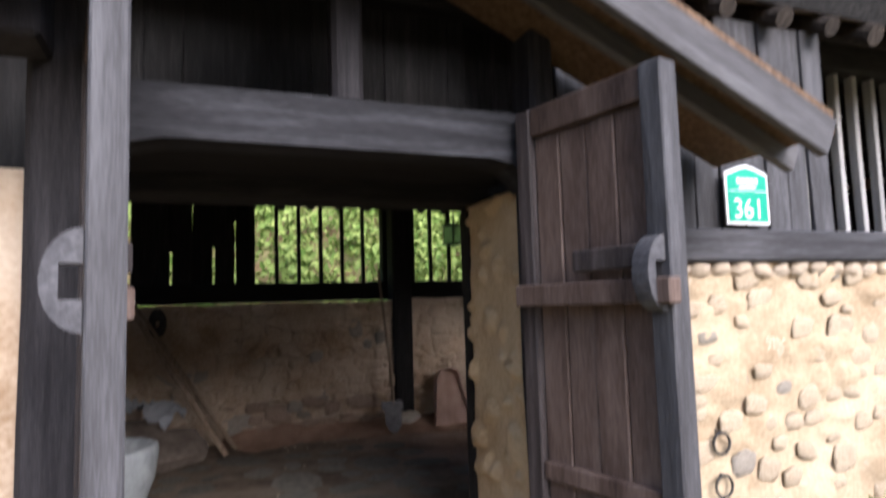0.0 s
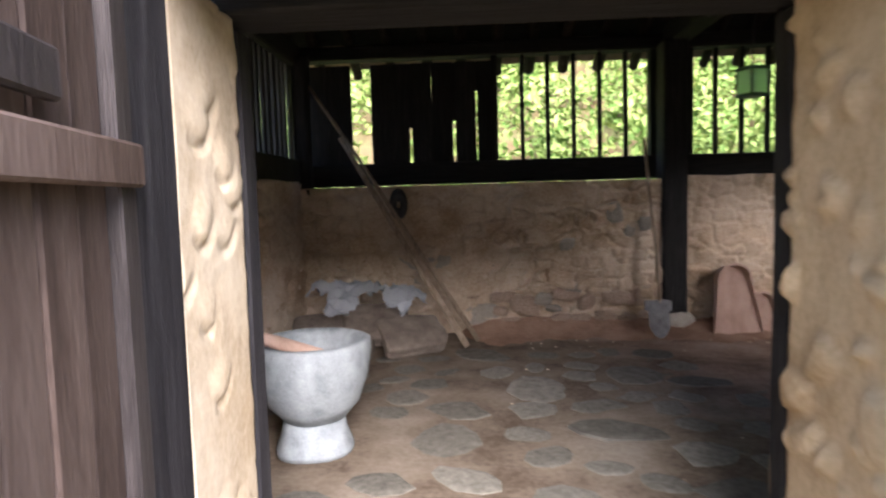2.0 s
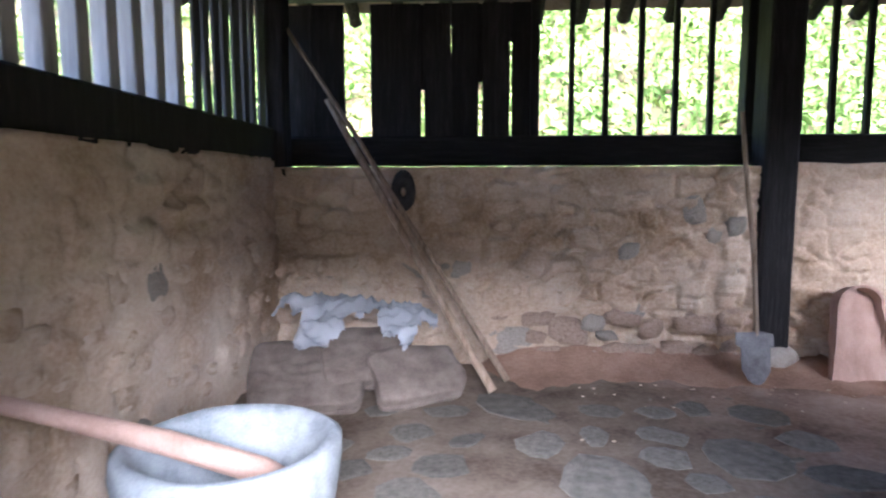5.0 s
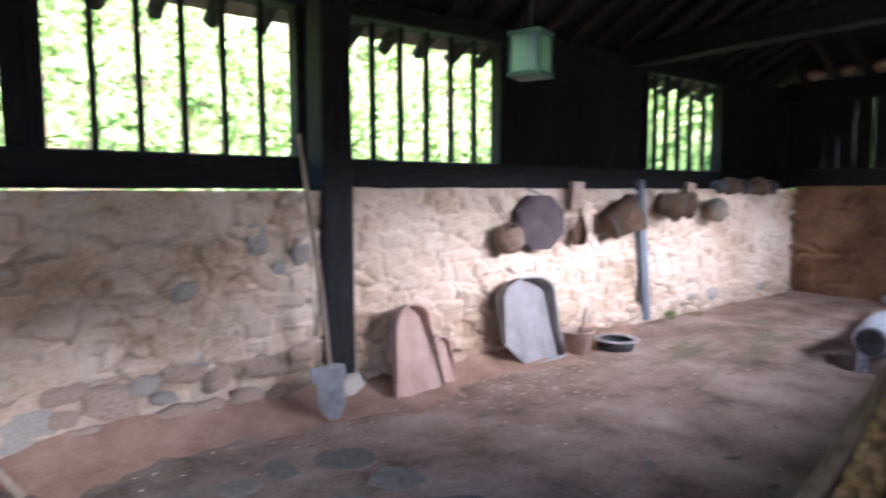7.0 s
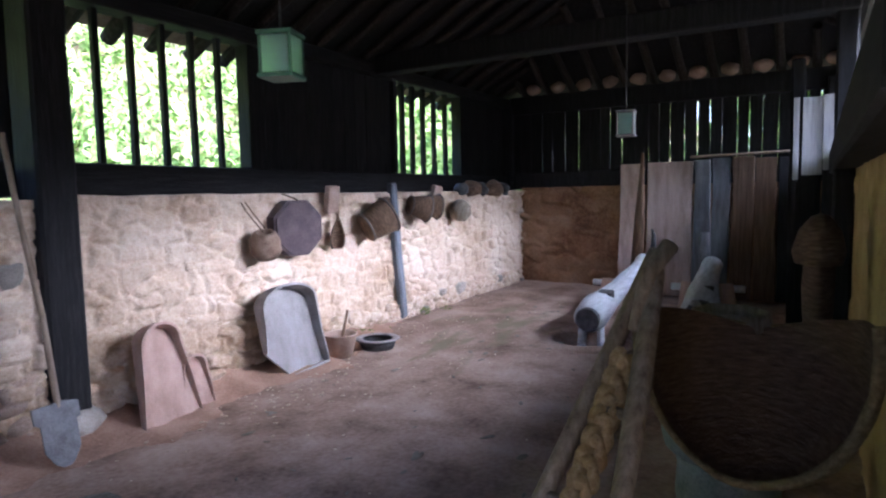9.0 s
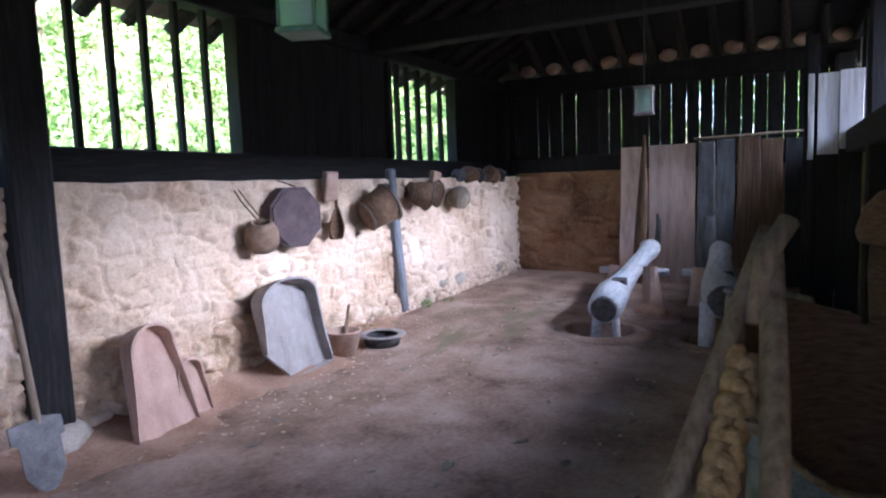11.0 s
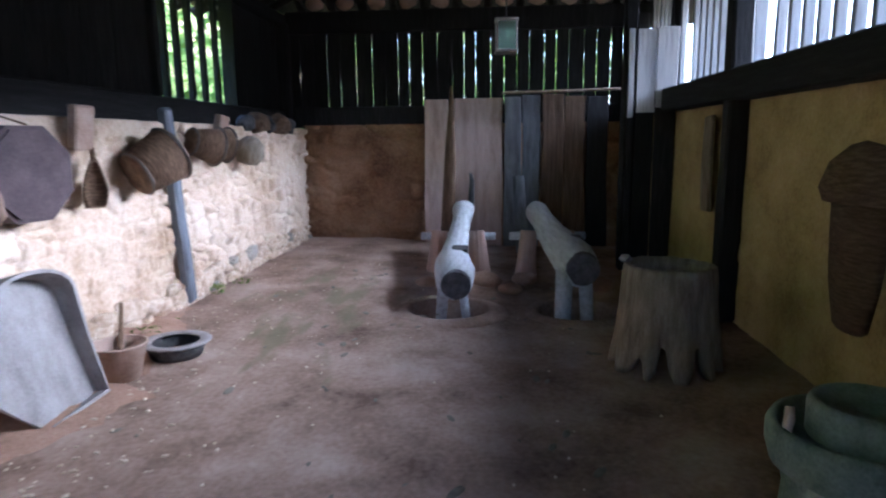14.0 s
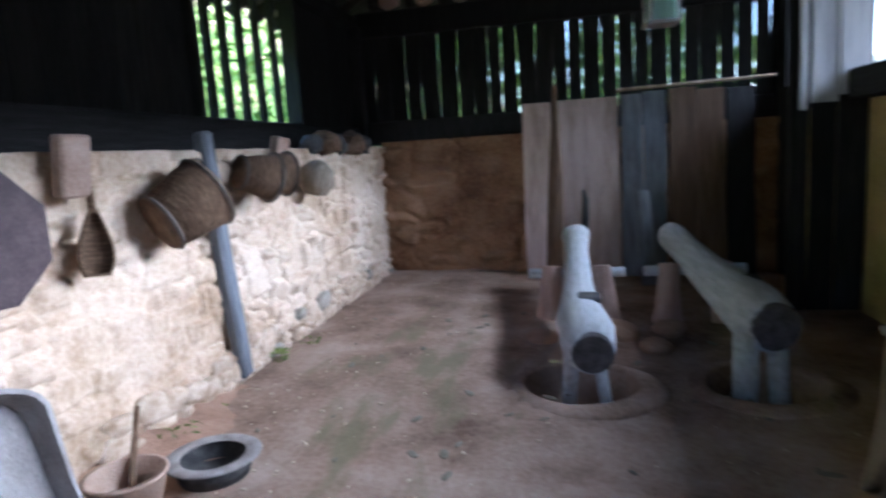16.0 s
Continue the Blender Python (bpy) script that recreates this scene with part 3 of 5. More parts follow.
RAFTER = mat("rafter_wood", (0.012, 0.009, 0.007), (0.028, 0.021, 0.016), (0.06, 0.047, 0.039), 6, 0.8, 0.5, 40, (6, 6, 0.6), rand=0.3)
rafters = thing("rafters", "round smoke-dark log rafters under the roof", "rafter", kind="structure")
k = 0
x = X0 + 0.1
while x < X1 + 0.2:
    for side in (0, 1):
        top = min(2.4, x - X0 + 0.3, X1 + 0.3 - x)
        if top > 0.15:
            over, base = (OVER, EAVE) if side == 0 else (OVER_F, EAVE_F)
            ye, yi = (0.3 + over, 0.3 - top) if side == 0 else (-4.75 - over, -4.75 + top)
            ze, zi = base - PITCH * over, base + PITCH * top
            r = 0.055 + 0.012 * rnd.random()
            part("rafter", tube([(x, ye, ze), (x, (ye + yi) / 2, (ze + zi) / 2), (x, yi, zi)], [r, r * 0.95, r * 0.85], 10, 0.1, k), RAFTER, rafters)
        k += 1
    x += 0.40 + 0.05 * (rnd.random() - 0.5)
y = -4.6
while y < 0.3:
    for side in (0, 1):
        top = min(2.4, 0.4 - y, y + 4.85)
        xe, xi = (X1 + 0.2 + OVER, X1 + 0.2 - top) if side == 0 else (X0 - 0.2 - OVER, X0 - 0.2 + top)
        ze, zi = EAVE - PITCH * OVER, EAVE + PITCH * top
        part("rafter", tube([(xe, y, ze), (xi, y, zi)], [0.06, 0.05], 10, 0.1, k), RAFTER, rafters)
        k += 1
    y += 0.42
beam("ridge_beam", (X0 + 2.2, RIDGE_Y - 0.11, 4.30), (X1 - 2.2, RIDGE_Y + 0.11, 4.52), "smoke-black ridge beam")
for xb in (0.02, 3.86):
    beam("tie_beam", (xb - 0.11, -4.5, 2.98), (xb + 0.11, 0.22, 3.2), "smoke-black tie beam across the room", SOOT_SHADE)


# ---- more materials ----
FRAME_WOOD = mat("dark_pole_wood", (0.12, 0.083, 0.05), (0.21, 0.155, 0.098), (0.30, 0.23, 0.155), 6, 0.85, 0.5, 60, (6, 6, 0.5), rand=0.15)
PLAIT_DULL = mat("dull_straw_binding", (0.12, 0.085, 0.04), (0.20, 0.15, 0.075), (0.29, 0.225, 0.12), 14, 0.85, 1.0, 110, (3, 3, 3), rand=0.1)
MATTING = mat("jute_matting", (0.11, 0.086, 0.069), (0.165, 0.133, 0.109), (0.22, 0.182, 0.152), 7, 0.95, 0.8, 110, rand=0.1)
PINK_WOOD = mat("dusty_red_wood", (0.34, 0.22, 0.17), (0.43, 0.29, 0.23), (0.49, 0.35, 0.28), 4, 0.9, 0.4, 60, (2, 2, 1), rand=0.08)
GREY_WOOD = mat("dusty_grey_wood", (0.19, 0.17, 0.16), (0.275, 0.25, 0.238), (0.35, 0.325, 0.31), 4, 0.9, 0.4, 60, (2, 2, 1), rand=0.08)
PLANK_GREY = mat("slate_grey_plank", (0.10, 0.10, 0.105), (0.155, 0.158, 0.165), (0.21, 0.215, 0.225), 4, 0.85, 0.4, 60, (4, 4, 0.6), rand=0.1)
PALE_WOOD = mat("pale_planed_wood", (0.37, 0.26, 0.205), (0.52, 0.39, 0.325), (0.62, 0.48, 0.41), 4, 0.8, 0.4, 50, (3, 3, 0.5), rand=0.12)
BROWN_WOOD = mat("brown_wood", (0.08, 0.045, 0.026), (0.135, 0.082, 0.048), (0.20, 0.13, 0.082), 5, 0.85, 0.5, 60, (7, 7, 0.4), rand=0.15)
POLE_WOOD = mat("peeled_pole", (0.20, 0.14, 0.09), (0.32, 0.24, 0.17), (0.42, 0.33, 0.25), 6, 0.85, 0.5, 60, (6, 6, 0.5), rand=0.15)
WHITE_LOG = mat("bleached_log", (0.36, 0.36, 0.37), (0.50, 0.51, 0.53), (0.60, 0.61, 0.63), 5, 0.8, 0.5, 60, (0.6, 6, 6), rand=0.08)
END_GRAIN = mat("dark_end_grain", (0.05, 0.045, 0.045), (0.09, 0.085, 0.085), (0.14, 0.13, 0.13), 12, 0.9, 0.4, 60, rand=0.1)
PLAIT = mat("golden_straw", (0.28, 0.165, 0.065), (0.46, 0.295, 0.125), (0.60, 0.42, 0.21), 14, 0.85, 1.0, 110, (3, 3, 3), rand=0.1)
BASKET = mat("brown_basketwork", (0.068, 0.037, 0.02), (0.13, 0.078, 0.044), (0.205, 0.132, 0.078), 14, 0.85, 1.0, 120, (1, 1, 5), rand=0.15)
GOURD = mat("dusty_gourd", (0.13, 0.08, 0.05), (0.21, 0.14, 0.095), (0.29, 0.205, 0.15), 8, 0.85, 0.4, 70, rand=0.05)
PLUM = mat("plum_lacquer", (0.04, 0.023, 0.024), (0.062, 0.038, 0.039), (0.092, 0.06, 0.06), 6, 0.6, 0.3, 60, rand=0.05)
IRON = mat("dull_iron", (0.035, 0.033, 0.033), (0.06, 0.057, 0.056), (0.10, 0.095, 0.09), 9, 0.65, 0.4, 80, metal=0.5, rand=0.1)
STEEL = mat("worn_steel", (0.11, 0.105, 0.105), (0.16, 0.155, 0.155), (0.22, 0.215, 0.215), 9, 0.6, 0.4, 80, metal=0.5, rand=0.1)
SILVER_WOOD = mat("silvered_bracket", (0.04, 0.04, 0.046), (0.072, 0.071, 0.078), (0.13, 0.13, 0.14), 7, 0.75, 0.5, 60, rand=0.05)
TERRA = mat("dull_clay", (0.26, 0.17, 0.12), (0.36, 0.25, 0.19), (0.44, 0.33, 0.26), 7, 0.85, 0.4, 70, rand=0.05)
STUMP = mat("mossy_stump", (0.15, 0.115, 0.08), (0.24, 0.195, 0.14), (0.33, 0.28, 0.21), 6, 0.9, 0.8, 60, (4, 4, 0.7), rand=0.05)
GREEN_STONE = mat("mossy_stone", (0.11, 0.14, 0.12), (0.19, 0.225, 0.195), (0.27, 0.31, 0.28), 7, 0.9, 0.6, 70, rand=0.05)
SIGN_GREEN = mat("sign_green", (0.0, 0.28, 0.18), (0.0, 0.32, 0.21), (0.01, 0.36, 0.24), 3, 0.4, 0.05, 60, rand=0.0)
SIGN_WHITE = mat("sign_white", (0.76, 0.78, 0.77), (0.8, 0.82, 0.81), (0.84, 0.85, 0.84), 3, 0.4, 0.05, 60, rand=0.0)
FRAME_GREEN = mat("green_painted_frame", (0.06, 0.13, 0.08), (0.09, 0.18, 0.11), (0.13, 0.23, 0.15), 8, 0.5, 0.2, 60, rand=0.05)
SMOKED = mat("pink_mud_infill", (0.28, 0.17, 0.12), (0.40, 0.26, 0.19), (0.48, 0.33, 0.25), 6, 0.95, 0.6, 50, rand=0.1)


def plain(name, color, rough=0.2, transmission=0.0, alpha=1.0):
    m = bpy.data.materials.new(name)
    m.use_nodes = True
    b = m.node_tree.nodes["Principled BSDF"]
    b.inputs["Base Color"].default_value = (*color, 1)
    b.inputs["Roughness"].default_value = rough
    b.inputs["Transmission Weight"].default_value = transmission
    b.inputs["Alpha"].default_value = alpha
    return m


GLASS = plain("lantern_glass", (0.75, 0.95, 0.85), 0.38, 1.0)
PLASTIC = plain("thin_plastic", (0.56, 0.585, 0.62), 0.16, 0.0, 0.82)


def rock(rx, ry, rz, seed=0, wob=0.25, sub=2):
    bm = bmesh.new()
    bmesh.ops.create_icosphere(bm, subdivisions=sub, radius=1)
    for v in bm.verts:
        q = v.co.copy()
        f = 1 + wob * noise.noise(q * 1.2 + Vector((seed * 3.1, 0, 0))) + 0.35 * wob * noise.noise(q * 3 + Vector((0, seed * 1.7, 0)))
        v.co = Vector((q.x * rx * f, q.y * ry * f, q.z * rz * f))
    return bm


# ---- gateway ----
beam("lintel_inner", (-2.95, -4.70, 2.06), (-1.0, -4.44, 2.32), "dark inner lintel of the gateway")
beam("gate_soffit", (-2.95, -5.22, 2.16), (-1.0, -4.72, 2.22), "dark boards over the gateway")
post(-2.947, -4.55, 0.09, 0.0, 2.05, "dark inner door post", 0.14, GATEPOST)
post(-1.075, -4.56, 0.07, 0.28, 2.05, "dark inner door post", 0.14, SOOT_SHADE)
post(-2.96, -5.325, 0.21, -0.05, 2.75, "dark weathered gate post", 0.27, GATEPOST)
post(-1.10, -5.37, 0.12, 0.0, 2.75, "dark weathered gate post", 0.2, GATEPOST)
for k, (y, z, r) in enumerate(((-5.40, 0.62, 0.018), (-5.31, 0.62, 0.022))):
    tagged(part("iron_stud", lathe([(0, 0.0), (r, 0.0), (r * 0.8, 0.008), (0, 0.012)], 12), STEEL, smooth=True, m=pose(-2.99 + 0.08 * k, -5.462, z, 90, 0, 0)), "worn grey iron stud in the gate post", "stud", group="studs on the gate post")
lint = bmesh.new()
n = 16
up = []
for i in range(n + 1):
    u = i / n
    x = -2.86 + 1.70 * u
    edge = max(0.0, 1 - min(u, 1 - u) / 0.11)
    z = 2.135 - 0.12 * edge ** 2
    row = []
    for y, zz in ((-5.46, z), (-5.46, 2.335), (-5.26, 2.335), (-5.26, z)):
        row.append(lint.verts.new((x, y, zz)))
    up.append(row)
for a, b in zip(up, up[1:]):
    for j in range(4):
        lint.faces.new((a[j], a[(j + 1) % 4], b[(j + 1) % 4], b[j]))
lint.faces.new(up[0])
lint.faces.new(up[-1][::-1])
tagged(part("lintel", lint, LINTEL_WOOD), "heavy dark lintel with rounded lower corners", "lintel", kind="structure")
post(-1.97, -5.36, 0.13, 2.335, 2.95, "short dark king post above the lintel", 0.12, GATEPOST)
gate_base = part("gate_base", span((-1.13, -5.27, -0.05), (-0.95, -4.62, 0.30), 0.02), RED_EARTH)
tagged(gate_base, "red earth and stone footing under the reveal", "footing", kind="structure")
beam("ground_sill", (-1.14, -5.27, 0.27), (-1.09, -4.6, 0.315), "thin dark timber under the reveal", SOOT_SHADE)
for k, (x, y, sx, sy, sz) in enumerate(((-1.19, -4.74, 0.12, 0.14, 0.17), (-1.16, -5.0, 0.10, 0.16, 0.13))):
    tagged(part("threshold_stone", rock(sx, sy, sz, k + 3, 0.2), DAMP if k == 0 else RED_EARTH, smooth=True, m=pose(x, y, 0.06)),
           "rounded stone at the foot of the gateway", "stone")


def door_leaf(name, hinge, tip, z0, z1, label, face, bar_face):
    """A framed leaf of upright planks; face +1 or -1: the side of the bar and bracket."""
    h, t = Vector((*hinge, 0)), Vector((*tip, 0))
    w = (t - h).length
    ang = math.degrees(math.atan2(t.y - h.y, t.x - h.x))
    d = thing(name, label, "door", pose(h.x, h.y, z0, 0, 0, ang), kind="structure")
    H = z1 - z0

    def add(nm, lo, hi, lab="", m=DOORWOOD):
        lo, hi = Vector(lo), Vector(hi)
        s = hi - lo
        return part(nm, box(*s, bevel=0.006, wobble=0.002, cuts=2, seed=int(100 * lo.x)), m, d, lab, m=Matrix.Translation((lo + hi) / 2))

    add("stile", (0, -0.04, 0), (0.085, 0.04, H))
    add("stile", (w - 0.09, -0.045, 0), (w, 0.045, H), "grey weathered stile", WEATHERED)
    for z, hh in ((0, 0.1), (0.70, 0.07), (H - 0.12, 0.12)):
        add("rail", (0.087, -0.035, z), (w - 0.092, 0.035, z + hh), "", DOORPLANK)
    n = 4
    for i in range(n):
        a = 0.087 + (w - 0.18) * i / n
        add("plank", (a, -0.012 + 0.004 * (i % 2), 0.102), (a + (w - 0.18) / n - 0.004, 0.014 + 0.004 * (i % 2), H - 0.122), "", DOORPLANK)
    zb = 1.50 - z0
    y0, y1 = (0.041, 0.07) if bar_face > 0 else (-0.10, -0.041)
    add("door_bar", (0.03, y0, zb), (w + (0.03 if bar_face < 0 else -0.1), y1, zb + 0.085), "thick dark sliding bar", DOORPLANK)
    add("door_bar", (0.35, y0, zb + 0.12), (w - 0.1, y1 * 0.8 + y0 * 0.2, zb + 0.20), "short dark batten")
    br = bmesh.new()
    prof = []
    for i in range(13):
        a = math.pi * i / 12
        prof.append((0.09 * math.sin(a), 0.125 * math.cos(a)))
    prof += [(0, -0.045), (0.05, -0.045), (0.05, 0.04), (0, 0.04)]
    f1 = [br.verts.new((w - 0.085, face * (0.047 + p[0]), zb + 0.10 + p[1])) for p in prof]
    f2 = [br.verts.new((w - 0.02, face * (0.047 + p[0]), zb + 0.10 + p[1])) for p in prof]
    br.faces.new(f1)
    br.faces.new(f2[::-1])
    for i in range(len(prof)):
        j = (i + 1) % len(prof)
        br.faces.new((f1[i], f1[j], f2[j], f2[i]))
    part("bolt_bracket", br, SILVER_WOOD, d, "silver-grey crescent bolt bracket with a square notch")
    return d


door_leaf("door_1", (-1.235, -5.50), (-1.075, -6.22), 0.12, 2.315, "open dark plank door leaf with a sliding bar", -1, -1)
door_leaf("door_2", (-2.86, -5.46), (-2.735, -6.17), 0.12, 2.45, "open dark plank door leaf with a bolt bracket", -1, 1)

# gate roof: two slopes with barge boards
BARGE = mat("barge_wood", (0.06, 0.057, 0.06), (0.095, 0.092, 0.097), (0.14, 0.137, 0.145), 4, 0.75, 0.5, 40, (0.35, 4, 4), rand=0.15)
gate_roof = thing("gate_roof", "small dark gabled roof over the gateway", "roof", kind="structure")
RX, RZ, SL = -1.97, 3.12, 0.46
for s in (-1, 1):
    L = 2.0 * s
    bm = bmesh.new()
    vs = []
    for y in (-5.98, -5.3):
        for u in (0, 1):
            x = RX + L * u
            z = RZ - SL * abs(L) * u
            vs.append((bm.verts.new((x, y, z)), bm.verts.new((x, y, z + 0.10))))
    a, b, c, d = vs
    for q in ((a[0], b[0], d[0], c[0]), (a[1], c[1], d[1], b[1]), (a[0], a[1], b[1], b[0]), (c[0], d[0], d[1], c[1]), (b[0], b[1], d[1], d[0]), (a[0], c[0], c[1], a[1])):
        bm.faces.new(q)
    part("slope", bm, BROWN_WOOD, gate_roof)
    ang = math.degrees(math.atan(SL)) * s
    for y, top, wd, run in ((-6.02, 3.035, 0.17, 1.90), (-5.72, 3.10, 0.14, 2.06)):
        part("barge_board", box(math.hypot(run, run * SL), 0.05, wd, 0.006), BARGE, gate_roof, "weathered grey barge board",
             m=pose(RX + s * run / 2, y, top - SL * run / 2, 0, ang, 0))
beam("bracket_beam", (-3.20, -5.70, 2.36), (-2.98, -5.47, 2.62), "dark bracket end under the gate roof", GATEPOST)

# house number plate
sign = thing("number_plate", "green house-number plate with a white rim and the number 361", "sign", pose(0.275, -5.262, 2.045, 90, 0, 0) @ Matrix.Scale(0.94, 4))


def pentagon(w, h, peak, z, t):
    bm = bmesh.new()
    pts = ((-w, -h), (w, -h), (w, h), (0.35 * w, h + peak * 0.75), (0, h + peak), (-0.35 * w, h + peak * 0.75), (-w, h))
    lo = [bm.verts.new((x, y, z)) for x, y in pts]
    hi = [bm.verts.new((x, y, z + t)) for x, y in pts]
    bm.faces.new(lo[::-1])
    bm.faces.new(hi)
    for i in range(len(pts)):
        j = (i + 1) % len(pts)
        bm.faces.new((lo[i], lo[j], hi[j], hi[i]))
    return bm


part("rim", pentagon(0.165, 0.15, 0.05, 0, 0.012), SIGN_WHITE, sign, "white rim")
part("panel", pentagon(0.15, 0.135, 0.046, 0.012, 0.004), SIGN_GREEN, sign, "green panel")


def text_part(body, size, x, y, z, material, parent):
    cu = bpy.data.curves.new("number", "FONT")
    cu.body, cu.size, cu.align_x, cu.extrude = body, size, "CENTER", 0.001
    tmp = bpy.data.objects.new("number_curve", cu)
    scene.collection.objects.link(tmp)
    me = bpy.data.meshes.new_from_object(tmp)
    bpy.data.objects.remove(tmp)
    me.materials.clear()
    me.materials.append(material)
    ob = new("number", me)
    ob.parent = parent
    ob.matrix_basis = Matrix.Translation((x, y, z)) @ Matrix.Diagonal((0.95, 1, 1, 1))
    return ob


text_part("361", 0.165, 0, -0.115, 0.017, SIGN_WHITE, sign)
for i, (x, y, w, h) in enumerate(((-0.068, 0.105, 0.026, 0.034), (-0.034, 0.105, 0.026, 0.034), (0.0, 0.105, 0.026, 0.034), (0.034, 0.105, 0.026, 0.034), (0.068, 0.105, 0.026, 0.034), (0, 0.068, 0.13, 0.014))):
    part("lettering_bar", box(w, h, 0.002, 0), SIGN_WHITE, sign, m=Matrix.Translation((x, y, 0.0175)))
part("dividing_line", box(0.29, 0.005, 0.002, 0), SIGN_WHITE, sign, m=Matrix.Translation((0, 0.045, 0.0175)))

# ---- left end of the room ----
mortar = thing("stone_mortar", "pale granite mortar bowl on a narrow waisted foot", "mortar", pose(-3.10, -3.12, 0.0))
part("foot", lathe([(0, 0.0), (0.235, 0.0), (0.24, 0.03), (0.20, 0.13), (0.185, 0.19), (0, 0.195)], 24, 0.12, 3), GRANITE, mortar, smooth=True)
part("bowl", lathe([(0, 0.185), (0.18, 0.19), (0.27, 0.29), (0.335, 0.44), (0.352, 0.58), (0.345, 0.645), (0.315, 0.66), (0.285, 0.63), (0.25, 0.48), (0.16, 0.36), (0, 0.33)], 36, 0.07, 1), GRANITE, mortar, smooth=True)
tagged(part("pestle", tube([(-3.93, -3.30, 0.86), (-3.6, -3.22, 0.75), (-3.3, -3.14, 0.645), (-3.02, -3.08, 0.53), (-2.93, -3.06, 0.49)], [0.028, 0.03, 0.042, 0.045, 0.03], 12, 0.1, 2), PINK_WOOD, smooth=True),
       "smooth reddish wooden pestle resting across the mortar", "pestle")


def pad(rx, ry, rz, seed):
    """A thick folded mat: a slumped flat bundle with a rounded fold and creases."""
    bm = bmesh.new()
    bmesh.ops.create_icosphere(bm, subdivisions=5, radius=1)
    for v in bm.verts:
        c = v.co
        k = (abs(c.x) ** 7 + abs(c.y) ** 7 + abs(c.z) ** 7) ** (-1 / 7)
        q = c * k
        edge = 0.13 * noise.noise(Vector((q.x * 1.2 + seed, q.y * 1.2, 0.5)))
        crease = 0.10 * abs(noise.noise(Vector((q.x * 1.5 + seed, q.y * 3.0, 2)))) + 0.04 * noise.noise(Vector((q.x * 6, q.y * 6 + seed, q.z * 2)))
        seam = 0.10 * max(0.0, 1 - abs(q.z + 0.1) * 6) * max(abs(q.x), abs(q.y)) ** 6
        q *= 1 + edge - seam
        v.co = Vector((q.x * rx, q.y * ry, q.z * rz + crease * min(rx, ry) * 0.8))
    return bm


for k, (x, y, z, rx, ry, rz, tilt, a) in enumerate(((-3.46, -1.02, 0.17, 0.38, 0.29, 0.085, 30, 6), (-3.08, -0.84, 0.27, 0.33, 0.24, 0.08, 32, 24), (-2.74, -0.93, 0.18, 0.32, 0.21, 0.08, 34, 28))):
    tagged(part("matting", pad(rx, ry, rz, k * 4 + 1), MATTING, smooth=True, m=pose(x, y, z, tilt, 0, a)),
           "folded bundle of coarse grey-brown matting on the floor", "matting", group="bundles of matting")
sheet = bmesh.new()
g = []
for i in range(61):
    col = []
    for j in range(41):
        u, v = i / 60, j / 40
        q = Vector((u * 5.5, v * 4.0, 3))
        fold = 0.5 - abs(noise.noise(q)) + 0.5 * (0.5 - abs(noise.noise(q * 2.3))) + 0.25 * (0.5 - abs(noise.noise(q * 5.1)))
        x = -3.72 + 1.10 * u
        y = -1.18 + 0.80 * v
        z = 0.585 - 0.32 * max(0.0, 0.72 - v) - 0.5 * max(0.0, v - 0.8) - 0.10 * u * u + 0.13 * fold
        col.append(sheet.verts.new((x + 0.06 * noise.noise(Vector((v * 6, 2, u))), y + 0.06 * noise.noise(Vector((u * 6, 1, v))), z)))
    g.append(col)
for i in range(60):
    for j in range(40):
        lower = 15 + 7 * math.sin(i * 0.23) + 4 * math.sin(i * 0.71) - (18 if 10 < i < 24 else 0)
        if j > lower:
            sheet.faces.new((g[i][j], g[i + 1][j], g[i + 1][j + 1], g[i][j + 1]))
tagged(part("plastic_sheet", sheet, PLASTIC, smooth=True), "crumpled clear plastic sheet thrown over the matting", "plastic sheet")

tagged(part("pole", tube([(-2.22, -0.74, 0.02), (-2.75, -0.5, 0.88), (-3.25, -0.25, 1.70), (-3.5, -0.12, 2.1)], [0.033, 0.03, 0.028, 0.022], 10, 0.15, 3), POLE_WOOD, smooth=True),
       "peeled wooden pole leaning into the corner", "pole", group="leaning poles")
tagged(part("pole", tube([(-2.11, -0.50, 0.02), (-2.75, -0.28, 1.0), (-3.35, -0.05, 1.92), (-3.965, 0.16, 2.82)], [0.026, 0.022, 0.019, 0.014], 10, 0.15, 5), POLE_WOOD, smooth=True),
       "long thin peeled pole leaning into the corner", "pole", group="leaning poles")
ring = bmesh.new()
for i in range(18):
    a = 2 * math.pi * i / 18
    for k, (r, yy) in enumerate(((1.0, 0.02), (1.0, -0.03), (0.22, -0.035), (0.22, 0.02))):
        ring.verts.new((0.095 * r * math.cos(a), yy, 0.16 * r * math.sin(a) * (1.1 if math.sin(a) > 0 else 0.95)))
ring.verts.ensure_lookup_table()
for i in range(18):
    for k in range(4):
        a, b = i * 4 + k, i * 4 + (k + 1) % 4
        c, d = ((i + 1) % 18) * 4 + (k + 1) % 4, ((i + 1) % 18) * 4 + k
        ring.faces.new([ring.verts[q] for q in (a, b, c, d)])
tagged(part("iron_ring", ring, IRON, smooth=True, m=pose(-2.92, -0.06, 1.39)), "black oval iron ring hung on the plaster wall", "iron ring")

